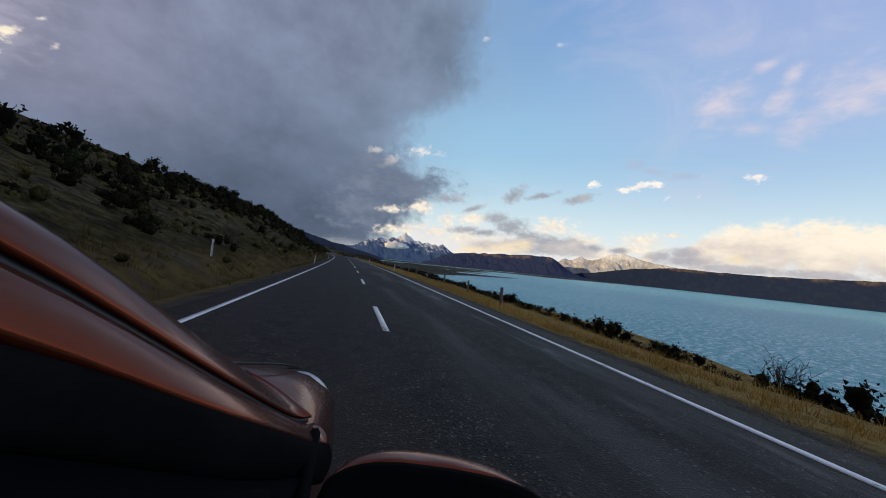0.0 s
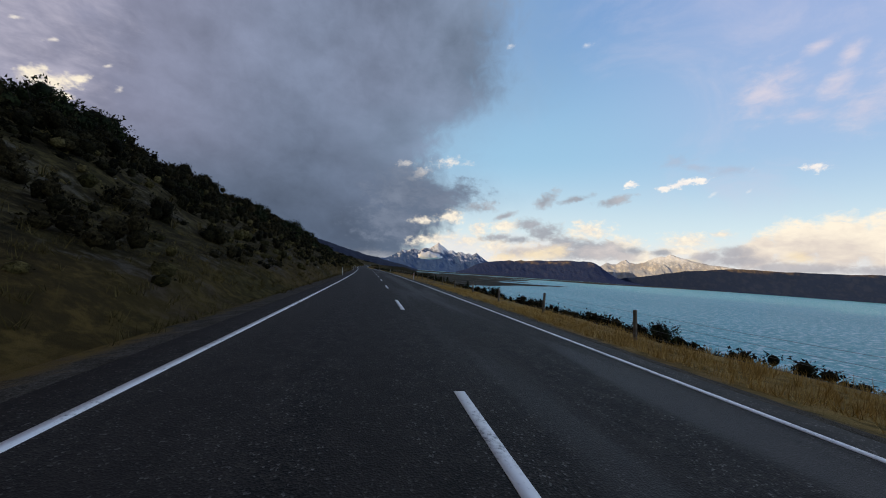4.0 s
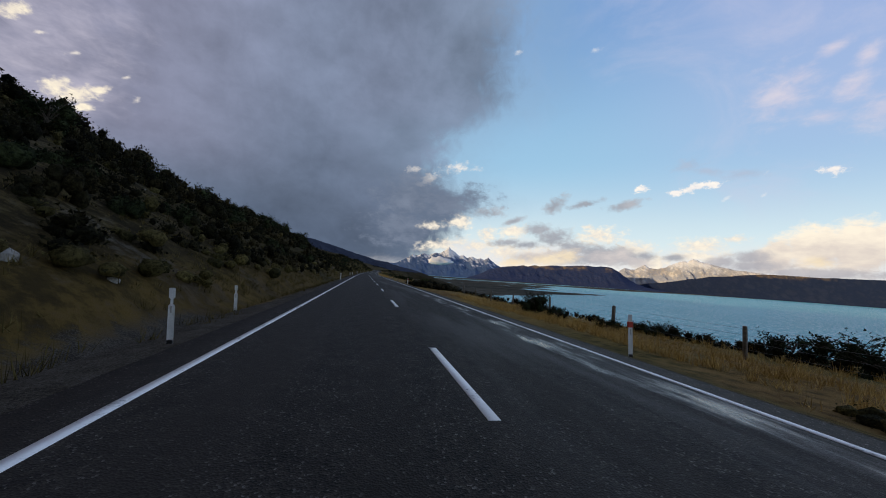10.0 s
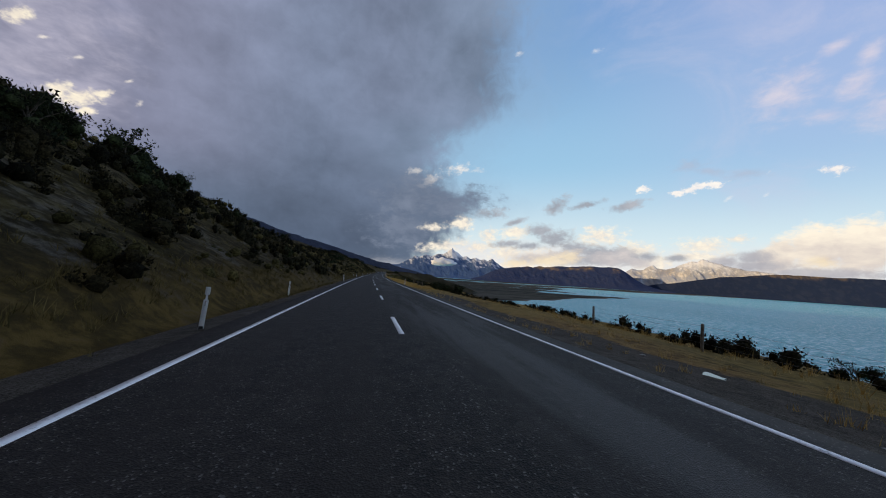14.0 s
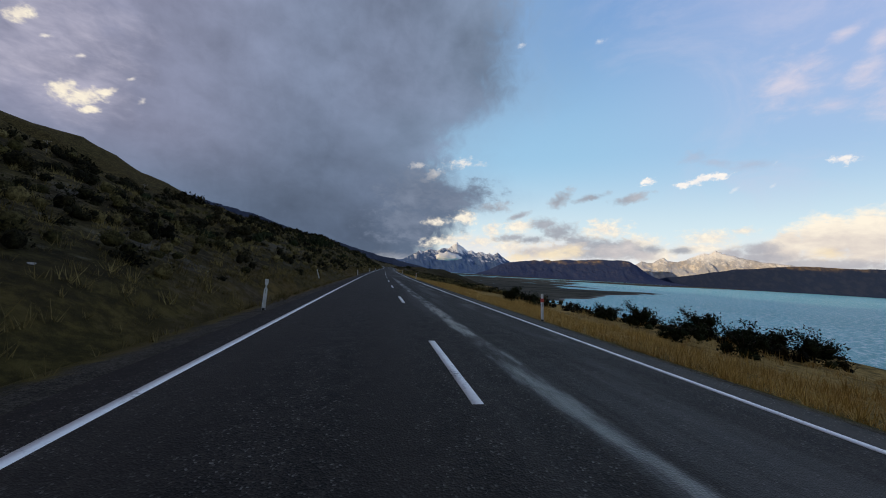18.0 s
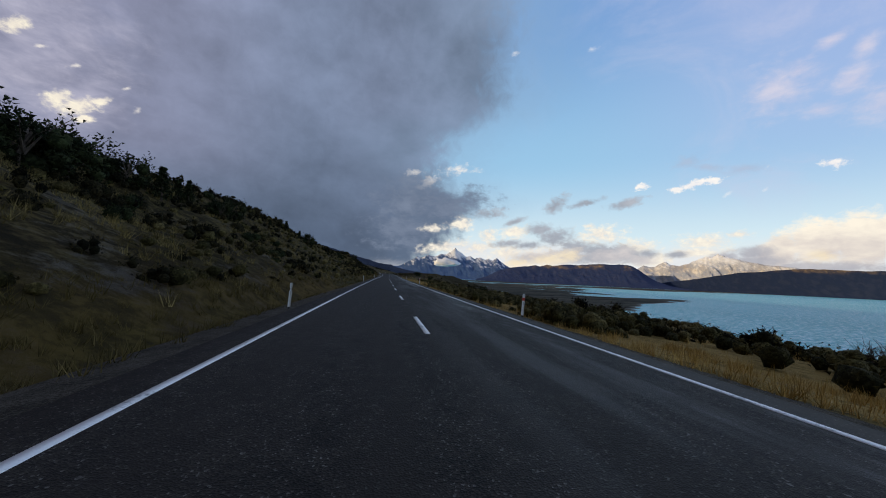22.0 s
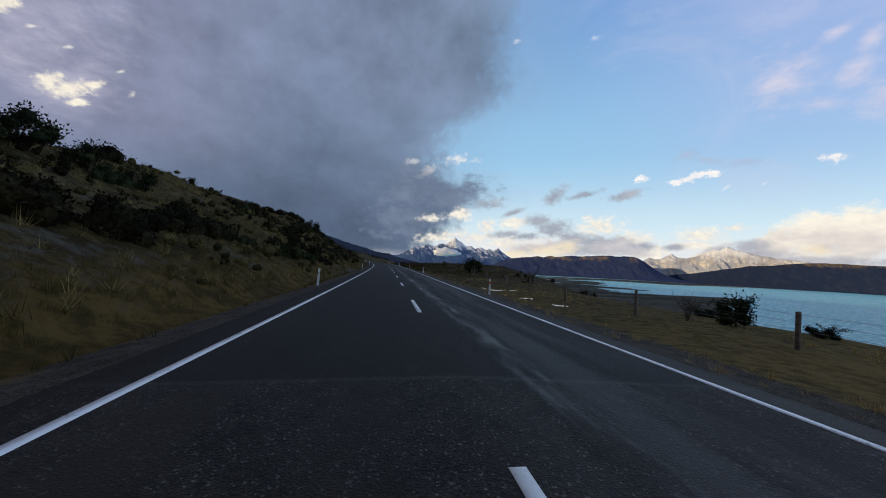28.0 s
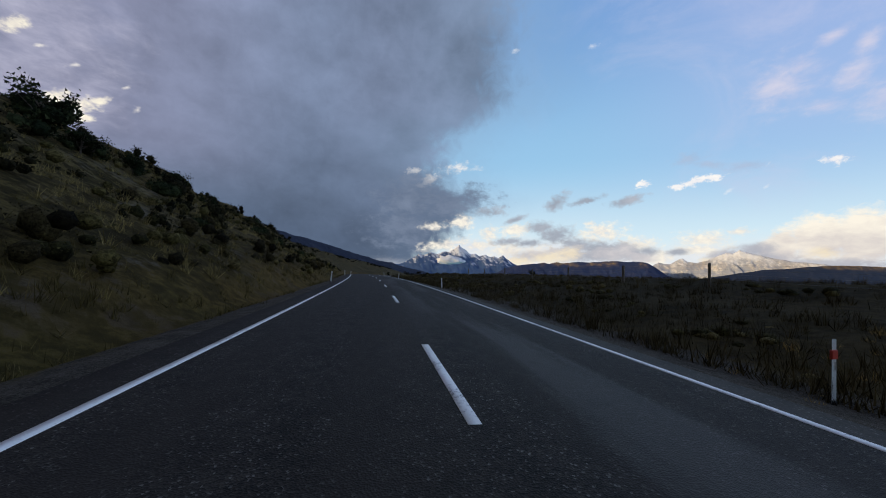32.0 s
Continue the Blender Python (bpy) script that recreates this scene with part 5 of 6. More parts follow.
def hillside():
    n = 5000
    s, u = npr.uniform(-15, 800, n), npr.uniform(0.05, 1.2, n)
    l = -(6.3 + 21.7 * u)
    patch = 0.5 + 0.62 * octaves(s / 16.0, l / 8.0, 77, 3)
    keep = npr.uniform(0, 1, n) < cover(s, u) * np.clip(patch * 1.6, 0.10, 1.3)
    s, u, l = s[keep], u[keep], l[keep]
    size = npr.uniform(0.55, 1.25, len(s)) * np.where(u > 0.5, 1.15, 0.8) * np.interp(s, [0, 60, 330, 420, 760], [0.75, 1.15, 1.15, 0.8, 0.8])
    tall = npr.uniform(0.8, 1.5, len(s))
    for name, shapes, m, label in (("scrub", BUSH, u < 0.5, "dark thorny scrub covering the foot of the hillside"), ("upper_scrub", BUSH_UP, u >= 0.5, "dark thorny scrub covering the upper hillside")):
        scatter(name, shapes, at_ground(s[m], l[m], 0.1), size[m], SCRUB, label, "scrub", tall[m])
    # lower, lighter mounds between
    n = 2100
    s, u = npr.uniform(-8, 790, n), npr.uniform(0.02, 1.05, n)
    scatter("olive_scrub", MOUND, at_ground(s, -(6.5 + 21.7 * u), 0.05), npr.uniform(0.45, 1.1, n), OLIVE, "low olive-brown bushes between the dark scrub", "scrub", npr.uniform(0.7, 1.2, n))
    # slopes beyond the crest
    n = 2000
    s, a = npr.uniform(-10, 1500, n), 27 + 190 * npr.uniform(0, 1, n) ** 2.2
    keep = octaves(s / 30.0, a / 25.0, 83, 3) > -0.05
    s, a = s[keep], a[keep]
    scatter("far_scrub", BUSH_FAR, at_ground(s, -a, 0.15), npr.uniform(0.7, 1.7, len(s)), SCRUB, "scrub scattered over the upper slopes", "scrub", npr.uniform(0.7, 1.2, len(s)))


hillside()


def large_bushes():
    """Rounded thorn bushes standing in belts over the slope, thick where the hill is dark."""
    at = (0, 50, 75, 110, 150, 190, 215, 250, 290, 340, 390, 440, 490, 530, 580, 610, 650, 672, 700, 760)
    low = (0.05, 0.1, 0.12, 0.2, 0.04, 0.2, 1, 0.8, 0.2, 0.3, 0.3, 0.35, 0.6, 0.5, 0.5, 0.8, 0.5, 0.8, 0.15, 0.1)
    mid = (0.2, 0.3, 0.5, 0.6, 0.45, 0.8, 1, 0.9, 0.7, 0.6, 0.55, 0.55, 0.6, 0.45, 0.5, 0.6, 0.8, 0.6, 0.3, 0.2)
    high = (0.5, 0.7, 0.9, 1, 1, 1, 0.9, 0.9, 1, 0.8, 0.5, 0.55, 0.7, 0.25, 0.5, 0.3, 0.55, 0.6, 0.4, 0.4)
    shapes = [big_bush(6, 720, 0.092, 0.62, tall) for tall in (0.7, 0.95, 0.6, 0.85, 1.05, 0.5)]
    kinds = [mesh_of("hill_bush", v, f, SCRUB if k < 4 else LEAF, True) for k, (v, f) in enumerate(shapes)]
    r = random.Random(61)
    made = []
    while len(made) < 385:
        s, u = r.uniform(-6, 785), r.uniform(0.10, 1.08)
        want = np.interp(u, (0.1, 0.3, 0.6, 0.95), [float(np.interp(s, at, v)) for v in (low, low, mid, high)])
        l = -(6.3 + 21.7 * u)
        belt = float(octaves(np.array(s / 19.0), np.array(l / 9.0), 71, 2))
        if r.random() > want * min(1.0, max(0.08, 0.55 + 0.9 * belt)):
            continue
        size = r.uniform(1.05, 2.0) * (0.8 if u < 0.3 else 1.0) * (0.72 if 350 < s < 600 else 1.0) * (0.75 if s < 60 else 1.0)
        if any(abs(s - q) < 0.42 * (size + z) and abs(u - w) * 21.7 < 0.42 * (size + z) for q, w, z in made):
            continue
        made.append((s, u, size))
    made.sort(key=lambda q: q[1])
    for s, u, size in made[:295]:
        ob = tagged(new("hill_bush", r.choice(kinds)), "large rounded dark thorn bush on the hillside" if size > 1.25 else "dark thorn bush growing on the slope", "bush", "hillside thorn bushes")
        ob.location, ob.rotation_euler = stand(s, -(6.3 + 21.7 * u), 0.12 * size), (r.uniform(-0.1, 0.1), r.uniform(-0.1, 0.1), r.uniform(0, 6.28))
        ob.scale = (size, size * r.uniform(0.85, 1.15), size * r.uniform(0.85, 1.3))
    s, u, size = np.array(made[295:]).T
    scatter("crest_bushes", shapes[:4], at_ground(s, -(6.3 + 21.7 * u), 0.2), size, SCRUB, "rounded dark thorn bushes along the crest", "scrub", 0.9 + 0.3 * (size % 1))


large_bushes()


BRUSH = [joined(clump(110, 3, 0.06, 0.05, 0.6, heart=0.75), tuft(60, 1.0, 0.5, 0.008)) for _ in range(3)]


def lake_bank():
    n = 2300
    s = npr.uniform(-5, 665, n)
    a = npr.uniform(13.5, 34, n)
    wide = np.interp(s, [0, 60, 90, 120, 140, 330, 350, 400, 430, 560, 600, 665], [0.35, 0.55, 0.7, 0.5, 0.45, 0.6, 0.4, 0.7, 1.0, 1.0, 0.25, 0.3])
    near = np.interp(s, [0, 350, 415, 440, 560, 590, 665], [16.5, 16, 15, 11.5, 12.5, 17, 17])
    keep = (npr.uniform(0, 1, n) < wide * np.clip(0.6 + 0.7 * octaves(s / 12.0, a / 9.0, 91, 3), 0, 1)) & (a > near)
    s, a = s[keep], a[keep]
    scatter("bank_scrub", BUSH_UP, at_ground(s, a, 0.1), npr.uniform(0.45, 0.95, len(s)), SCRUB, "low dark scrub along the lake bank", "scrub", npr.uniform(0.7, 1.1, len(s)))
    # bushes standing on the brow of the bank
    n = 800
    s = np.concatenate([npr.uniform(6, 135, 230), npr.uniform(132, 222, 200), npr.uniform(222, 350, 180), npr.uniform(352, 425, 70), npr.uniform(425, 590, 120)])
    a = np.where(s < 400, npr.uniform(16.2, 19.5, n), npr.uniform(14.5, 20, n))
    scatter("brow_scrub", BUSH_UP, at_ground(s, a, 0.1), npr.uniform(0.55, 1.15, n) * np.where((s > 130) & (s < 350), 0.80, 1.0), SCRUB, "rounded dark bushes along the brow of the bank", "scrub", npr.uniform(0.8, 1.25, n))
    # tall brown scrub close to the road
    n = 920
    s = npr.uniform(443, 526, n)
    a = np.where(s < 480, 7.0, 6.2) + 6.2 * npr.uniform(0, 1, n)
    keep = octaves(s / 6.0, a / 4.0, 96, 2) > -0.35
    scatter("verge_scrub", BRUSH, at_ground(s[keep], a[keep], 0.05), npr.uniform(0.6, 1.0, keep.sum()), OLIVE, "dense brown scrub close to the road edge", "scrub", npr.uniform(0.8, 1.2, keep.sum()))
    n = 165
    s, a = npr.uniform(263.5, 275.5, n), 7.0 + 4.4 * npr.uniform(0, 1, n)
    scatter("roadside_thicket", BRUSH, at_ground(s, a, 0.05), npr.uniform(0.85, 1.25, n), SCRUB, "thicket of dark scrub beside the road", "scrub", npr.uniform(0.9, 1.25, n))
    n = 90
    s, a = npr.uniform(198, 217, n), 5.9 + 2.0 * npr.uniform(0, 1, n)
    scatter("roadside_tussock", BRUSH, at_ground(s, a, 0.05), npr.uniform(0.45, 0.7, n), OLIVE, "rank brown tussock beside the road", "scrub", npr.uniform(0.7, 1.0, n))
    # a belt of low bushes where the bank widens
    n = 900
    s, a = npr.uniform(428, 588, n), 10.5 + 15 * npr.uniform(0, 1, n)
    keep = octaves(s / 10.0, a / 7.0, 93, 3) > -0.25
    scatter("low_bank_scrub", MOUND, at_ground(s[keep], a[keep], 0.05), npr.uniform(0.6, 1.2, keep.sum()), OLIVE, "low olive-brown bushes along the lake bank", "scrub")
    n = 700
    s, a = npr.uniform(656, 790, n), 7.2 + 22 * npr.uniform(0, 1, n) ** 1.5
    keep = (octaves(s / 12.0, a / 5.0, 94, 3) > -0.30) & (a > 6.2 + 2.5 * (s < 668))
    scatter("paddock_scrub", BRUSH, at_ground(s[keep], a[keep], 0.12), npr.uniform(0.4, 0.75, keep.sum()), OLIVE, "dense rank brown growth over the rough paddock", "scrub", npr.uniform(0.45, 0.8, keep.sum()))
    # dark growth at the foot of the last cut
    n = 330
    s = np.concatenate([npr.uniform(662, 692, 300), npr.uniform(692, 735, 30)])
    a = 7.4 + 7.6 * npr.uniform(0, 1, n)
    keep = octaves(s / 7.0, a / 5.0, 116, 2) > -0.45
    scatter("cut_scrub", BRUSH, at_ground(s[keep], -a[keep], 0.1), npr.uniform(0.7, 1.25, keep.sum()), RANK, "dark brown scrub at the foot of the hillside", "scrub", npr.uniform(0.8, 1.2, keep.sum()))
    # flats and far banks
    n = 400
    s, a = npr.uniform(700, 1600, n), npr.uniform(6, 120, n)
    scatter("distant_scrub", BUSH_FAR, at_ground(s, a, 0.1), npr.uniform(0.6, 1.5, n), SCRUB, "scrub dotted over the rough ground ahead", "scrub")


lake_bank()
TUFT = [tuft(16, 0.36, 0.24, 0.010), tuft(15, 0.30, 0.30, 0.010), tuft(16, 0.42, 0.22, 0.010), tuft(15, 0.24, 0.28, 0.010)]
LONG = [tuft(15, 0.30, 0.24, 0.009), tuft(15, 0.26, 0.28, 0.009), tuft(15, 0.36, 0.24, 0.009)]
TUSSOCK = [tuft(22, 0.36, 0.36, 0.016), tuft(22, 0.30, 0.40, 0.016), tuft(22, 0.42, 0.34, 0.016)]
TUSSOCK_NEAR = [tuft(20, 0.27, 0.30, 0.008), tuft(20, 0.22, 0.32, 0.008), tuft(20, 0.31, 0.26, 0.008)]
STRAW_TUFT = [tuft(24, 0.38, 0.32, 0.009), tuft(24, 0.30, 0.34, 0.009), tuft(24, 0.46, 0.28, 0.009)]


def verges():
    def strip(n, s, l, keep_at, size, mat, name, label, shapes=TUFT):
        keep = npr.uniform(0, 1, n) < keep_at
        s, l, size = s[keep], l[keep], size[keep]
        scatter(name, shapes, at_ground(s, l, 0.02), size, mat, label, "grass")
    n = 15000
    s = npr.uniform(-10, 760, n)
    l = -(4.75 + 3.4 * npr.uniform(0, 1, n) ** 0.8)
    strip(n, s, l, np.clip(0.45 + 0.8 * octaves(s / 6.0, l / 2.0, 95, 3), 0.04, 1), npr.uniform(0.5, 1.15, n), GRASS_DULL, "verge_grass", "dull dry grass in tufts along the hill verge")
    n = 4000
    s, l = npr.uniform(0, 800, n), -(11.5 + 17 * npr.uniform(0, 1, n))
    strip(n, s, l, np.clip(0.5 + 0.7 * octaves(s / 14.0, l / 9.0, 97, 3), 0.1, 1) * np.interp(s, [0, 60, 130, 200, 330, 420, 760], [1, 0.8, 0.6, 0.6, 0.7, 0.9, 1]), npr.uniform(0.7, 1.7, n), GRASS_DULL, "slope_tussock", "dull tussock grass over the hillside", TUSSOCK)
    n = 12500
    s, l = npr.uniform(-5, 765, n), -(6.3 + 6 * npr.uniform(0, 1, n))
    strip(n, s, l, np.clip(0.62 + 0.8 * octaves(s / 7.0, l / 3.0, 98, 3), 0.35, 1), npr.uniform(0.6, 1.35, n), GRASS_DULL, "slope_foot_tussock", "dull tussock grass at the foot of the hillside", TUSSOCK_NEAR)
    n = 22000
    s = npr.uniform(-8, 690, n)
    l = 5.0 + 12.5 * npr.uniform(0, 1, n) ** 1.15
    bare = np.interp(s, [0, 120, 145, 215, 225, 245, 260, 340, 360, 590, 610, 640, 655], [0.9, 0.8, 0.30, 0.30, 0.8, 0.35, 0.45, 0.5, 1.0, 0.95, 0.4, 0.4, 1.0])
    far = np.where(l > 11, 1.0, bare)
    strip(n, s, l, np.clip(0.5 + 0.8 * octaves(s / 8.0, l / 3.0, 99, 3), 0.05, 1) * far, npr.uniform(0.45, 1.2, n) * np.interp(s, [0, 345, 370, 560, 600, 690], [0.9, 0.75, 1.1, 1.0, 0.65, 0.65]) * np.where((l > 14) & (s < 350), 1.5, 1.0), GRASS, "lake_verge_grass", "golden dry grass between the road and the lake")
    n = 10400
    s, l = npr.uniform(385, 770, n), -(6.6 + 21 * npr.uniform(0, 1, n))
    strip(n, s, l, np.clip(0.7 + 0.9 * octaves(s / 9.0, l / 6.0, 105, 3), 0.15, 1) * np.where(l < -15, 1.0, 0.7), npr.uniform(0.8, 1.5, n), STRAW, "hill_tussock", "olive and straw tussock covering the hillside", STRAW_TUFT)
    # long golden grass standing close to the road
    n = 17000
    s = np.concatenate([npr.uniform(352, 480, 9400), npr.uniform(-6, 130, 5800), npr.uniform(217, 247, 1800)])
    l = np.where(s < 200, 6.3, np.where(s < 300, 7.0, 5.4)) + 4.4 * npr.uniform(0, 1, n) ** 1.2
    strip(n, s, l, np.clip(0.75 + 0.7 * octaves(s / 9.0, l / 2.5, 103, 3), 0.2, 1), npr.uniform(0.7, 1.3, n), GRASS, "long_grass", "long golden grass standing along the lake verge", LONG)
    n = 9500
    s, l = npr.uniform(652, 770, n), 5.9 + 30 * npr.uniform(0, 1, n) ** 1.9
    strip(n, s, l, np.clip(0.8 + 0.6 * octaves(s / 5.0, l / 3.0, 107, 2), 0.3, 1) * (l > 5.9 + 2.2 * (s < 668)), npr.uniform(0.7, 1.5, n) * np.interp(l, (6, 10, 30), (1.3, 1.1, 0.9)), RANK_GRASS, "paddock_grass", "rank brown grass standing over the paddock", LONG)


verges()


# ---- single shrubs and trees ----
def limb_set(bm, high, spread_, n, r0, seed):
    r = random.Random(seed)
    ends = []
    top = Vector((r.uniform(-0.1, 0.1) * high, r.uniform(-0.1, 0.1) * high, high * 0.62))
    tube(bm, [(0, 0, -0.25), (0.02, 0.01, high * 0.25), top], [r0, r0 * 0.75, r0 * 0.4], 7)
    for k in range(n):
        a = 2 * math.pi * (k + r.uniform(-0.3, 0.3)) / n
        z0 = high * r.uniform(0.12, 0.5)
        tip = Vector((math.cos(a) * spread_ * r.uniform(0.5, 0.95), math.sin(a) * spread_ * r.uniform(0.5, 0.95), high * r.uniform(0.55, 1.0)))
        knee = Vector((tip.x * 0.45, tip.y * 0.45, (z0 + tip.z) * 0.52))
        tube(bm, [(top.x * z0 / high, top.y * z0 / high, z0), knee, tip], [r0 * 0.45, r0 * 0.28, r0 * 0.08], 5)
        ends.append((knee, tip))
    return ends


def tree(kind, seed, leaves, leaf, mat, high=1.0, wide=0.55, label="", category="shrub", group="hillside shrubs"):
    """Trunk with limbs under an uneven crown; about one metre high, scaled when placed."""
    npr.seed(seed)
    e = new(kind)
    bm = bmesh.new()
    ends = limb_set(bm, high * 0.9, wide, 9, 0.035, seed)
    part("trunk", bm, BARK, e, "dark branching stems")
    pts, outs = [], []
    for knee, tip in ends:
        k, t = np.array(knee), np.array(tip)
        m = leaves // (2 * len(ends))
        f = npr.uniform(0.2, 1.02, m)[:, None]
        r = npr.uniform(0.09, 0.18)
        d = npr.normal(0, 1, (m, 3))
        d /= np.linalg.norm(d, axis=1, keepdims=True)
        pts.append(k + (t - k) * f + d * r * npr.uniform(0.3, 1.1, m)[:, None])
        outs.append(d + np.array([0, 0, 0.4]))
    lumps = 9
    c = np.stack([npr.normal(0, wide * 0.45, lumps), npr.normal(0, wide * 0.45, lumps), npr.uniform(0.12, 0.72, lumps) * high], 1)
    out = np.linalg.norm(c[:, :2], axis=1, keepdims=True)
    c[:, :2] *= np.minimum(1.0, wide * 0.6 / np.maximum(out, 1e-6))
    c[:, 2] *= 1 - 0.35 * np.minimum(out[:, 0] / wide, 0.8)
    r = npr.uniform(0.15, 0.26, lumps)
    leaves = int(leaves * 1.7)
    pick = npr.randint(0, lumps, leaves)
    d = npr.normal(0, 1, (leaves, 3))
    d /= np.linalg.norm(d, axis=1, keepdims=True)
    pts.append(c[pick] + d * (r[pick] * npr.uniform(0.35, 1.12, leaves))[:, None])
    outs.append(d + np.array([0, 0, 0.3]))
    p, o = np.concatenate(pts), np.concatenate(outs)
    p[:, 2] = np.clip(p[:, 2], 0.02, high * 1.12)
    v, f = joined(loose_leaves(sprigs(p, np.full(len(p), leaf), o)), cores(c, r * 0.66))
    put("crown", mesh_of("crown", v, f, mat, True), None, e, "crown of small dark leaves" if mat is LEAF else "crown of small leaves")
    return tagged(e, label, category, group)


def conifer(seed):
    npr.seed(seed)
    e = new("young_conifer")
    part("trunk", tube(bmesh.new(), [(0, 0, -0.2), (0.01, 0, 0.5), (0, 0, 1.0)], [0.035, 0.025, 0.006], 7), BARK, e, "thin straight trunk")
    n = 900
    h = npr.uniform(0.06, 1.0, n) ** 0.9
    a = npr.uniform(0, 2 * np.pi, n)
    r = (0.30 * (1.03 - h) + 0.03) * npr.uniform(0.25, 1.15, n) * (1 + 0.25 * np.sin(h * 40))
    p = np.stack([np.cos(a) * r, np.sin(a) * r, h], 1)
    v = sprigs(p, np.full(n, 0.07), np.stack([np.cos(a), np.sin(a), 0.25 + 0 * a], 1)).reshape(-1, 3)
    put("crown", mesh_of("crown", v, np.arange(len(v)).reshape(-1, 3), LEAF), None, e, "narrow dark needle crown")
    return tagged(e, "young dark conifer standing alone on the slope", "conifer", "self-sown conifers")


def bare_shrub(seed):
    r = random.Random(seed)
    e = new("bare_shrub")
    for k in range(16):
        a, out = r.uniform(0, 6.28), r.uniform(0.1, 0.6)
        tip = Vector((math.cos(a) * out, math.sin(a) * out, r.uniform(0.6, 1.0)))
        knee = Vector((tip.x * 0.35, tip.y * 0.35, tip.z * 0.5))
        bm = bmesh.new()
        tube(bm, [(0, 0, -0.1), knee, tip], [0.011, 0.007, 0.002], 5)
        for _ in range(11):
            f = r.uniform(0.0, 0.95)
            q = knee.lerp(tip, f)
            tube(bm, [q, q + Vector((r.uniform(-0.2, 0.2), r.uniform(-0.2, 0.2), r.uniform(0.08, 0.26)))], [0.005, 0.002], 4, False)
        part("stem", bm, TWIG, e)
    return tagged(e, "leafless grey-brown shrub on the lake bank", "shrub", "bare shrubs")


KINDS = {
    "a": tree("hill_shrub", 201, 760, 0.055, LEAF, label="dark evergreen shrub on the hill crest"),
    "b": tree("hill_shrub", 202, 760, 0.055, LEAF, 0.95, 0.7, "broad dark evergreen shrub among the scrub"),
    "c": tree("hill_shrub", 203, 780, 0.055, LEAF, 1.05, 0.42, "slender dark shrub with open crown"),
    "g": tree("green_shrub", 204, 800, 0.06, GREENLEAF, 0.9, 0.8, "leafy green shrub by the lake fence", group="lake bank shrubs"),
    "r": tree("bank_shrub", 205, 760, 0.055, LEAF, 0.95, 0.62, "dark leafy shrub on the lake bank", group="lake bank shrubs"),
    "w": tree("bank_shrub", 206, 780, 0.055, LEAF, 0.85, 0.95, "low spreading dark shrub on the lake bank", group="lake bank shrubs"),
    "p": conifer(207),
    "t": bare_shrub(208),
}
rng = random.Random(31)
_first = set()


def grow(kind, s, l, h):
    src = KINDS[kind]
    m = Matrix.LocRotScale(Vector(stand(s, l, 0.05)), Euler((rng.uniform(-0.08, 0.08), rng.uniform(-0.08, 0.08), rng.uniform(0, 6.28))), None)
    ob = src
    if kind in _first:
        ob = copy_thing(src, m)
    else:
        _first.add(kind)
        src.matrix_basis = m
    ob.scale = (h, h, h * rng.uniform(0.92, 1.08))
    return ob


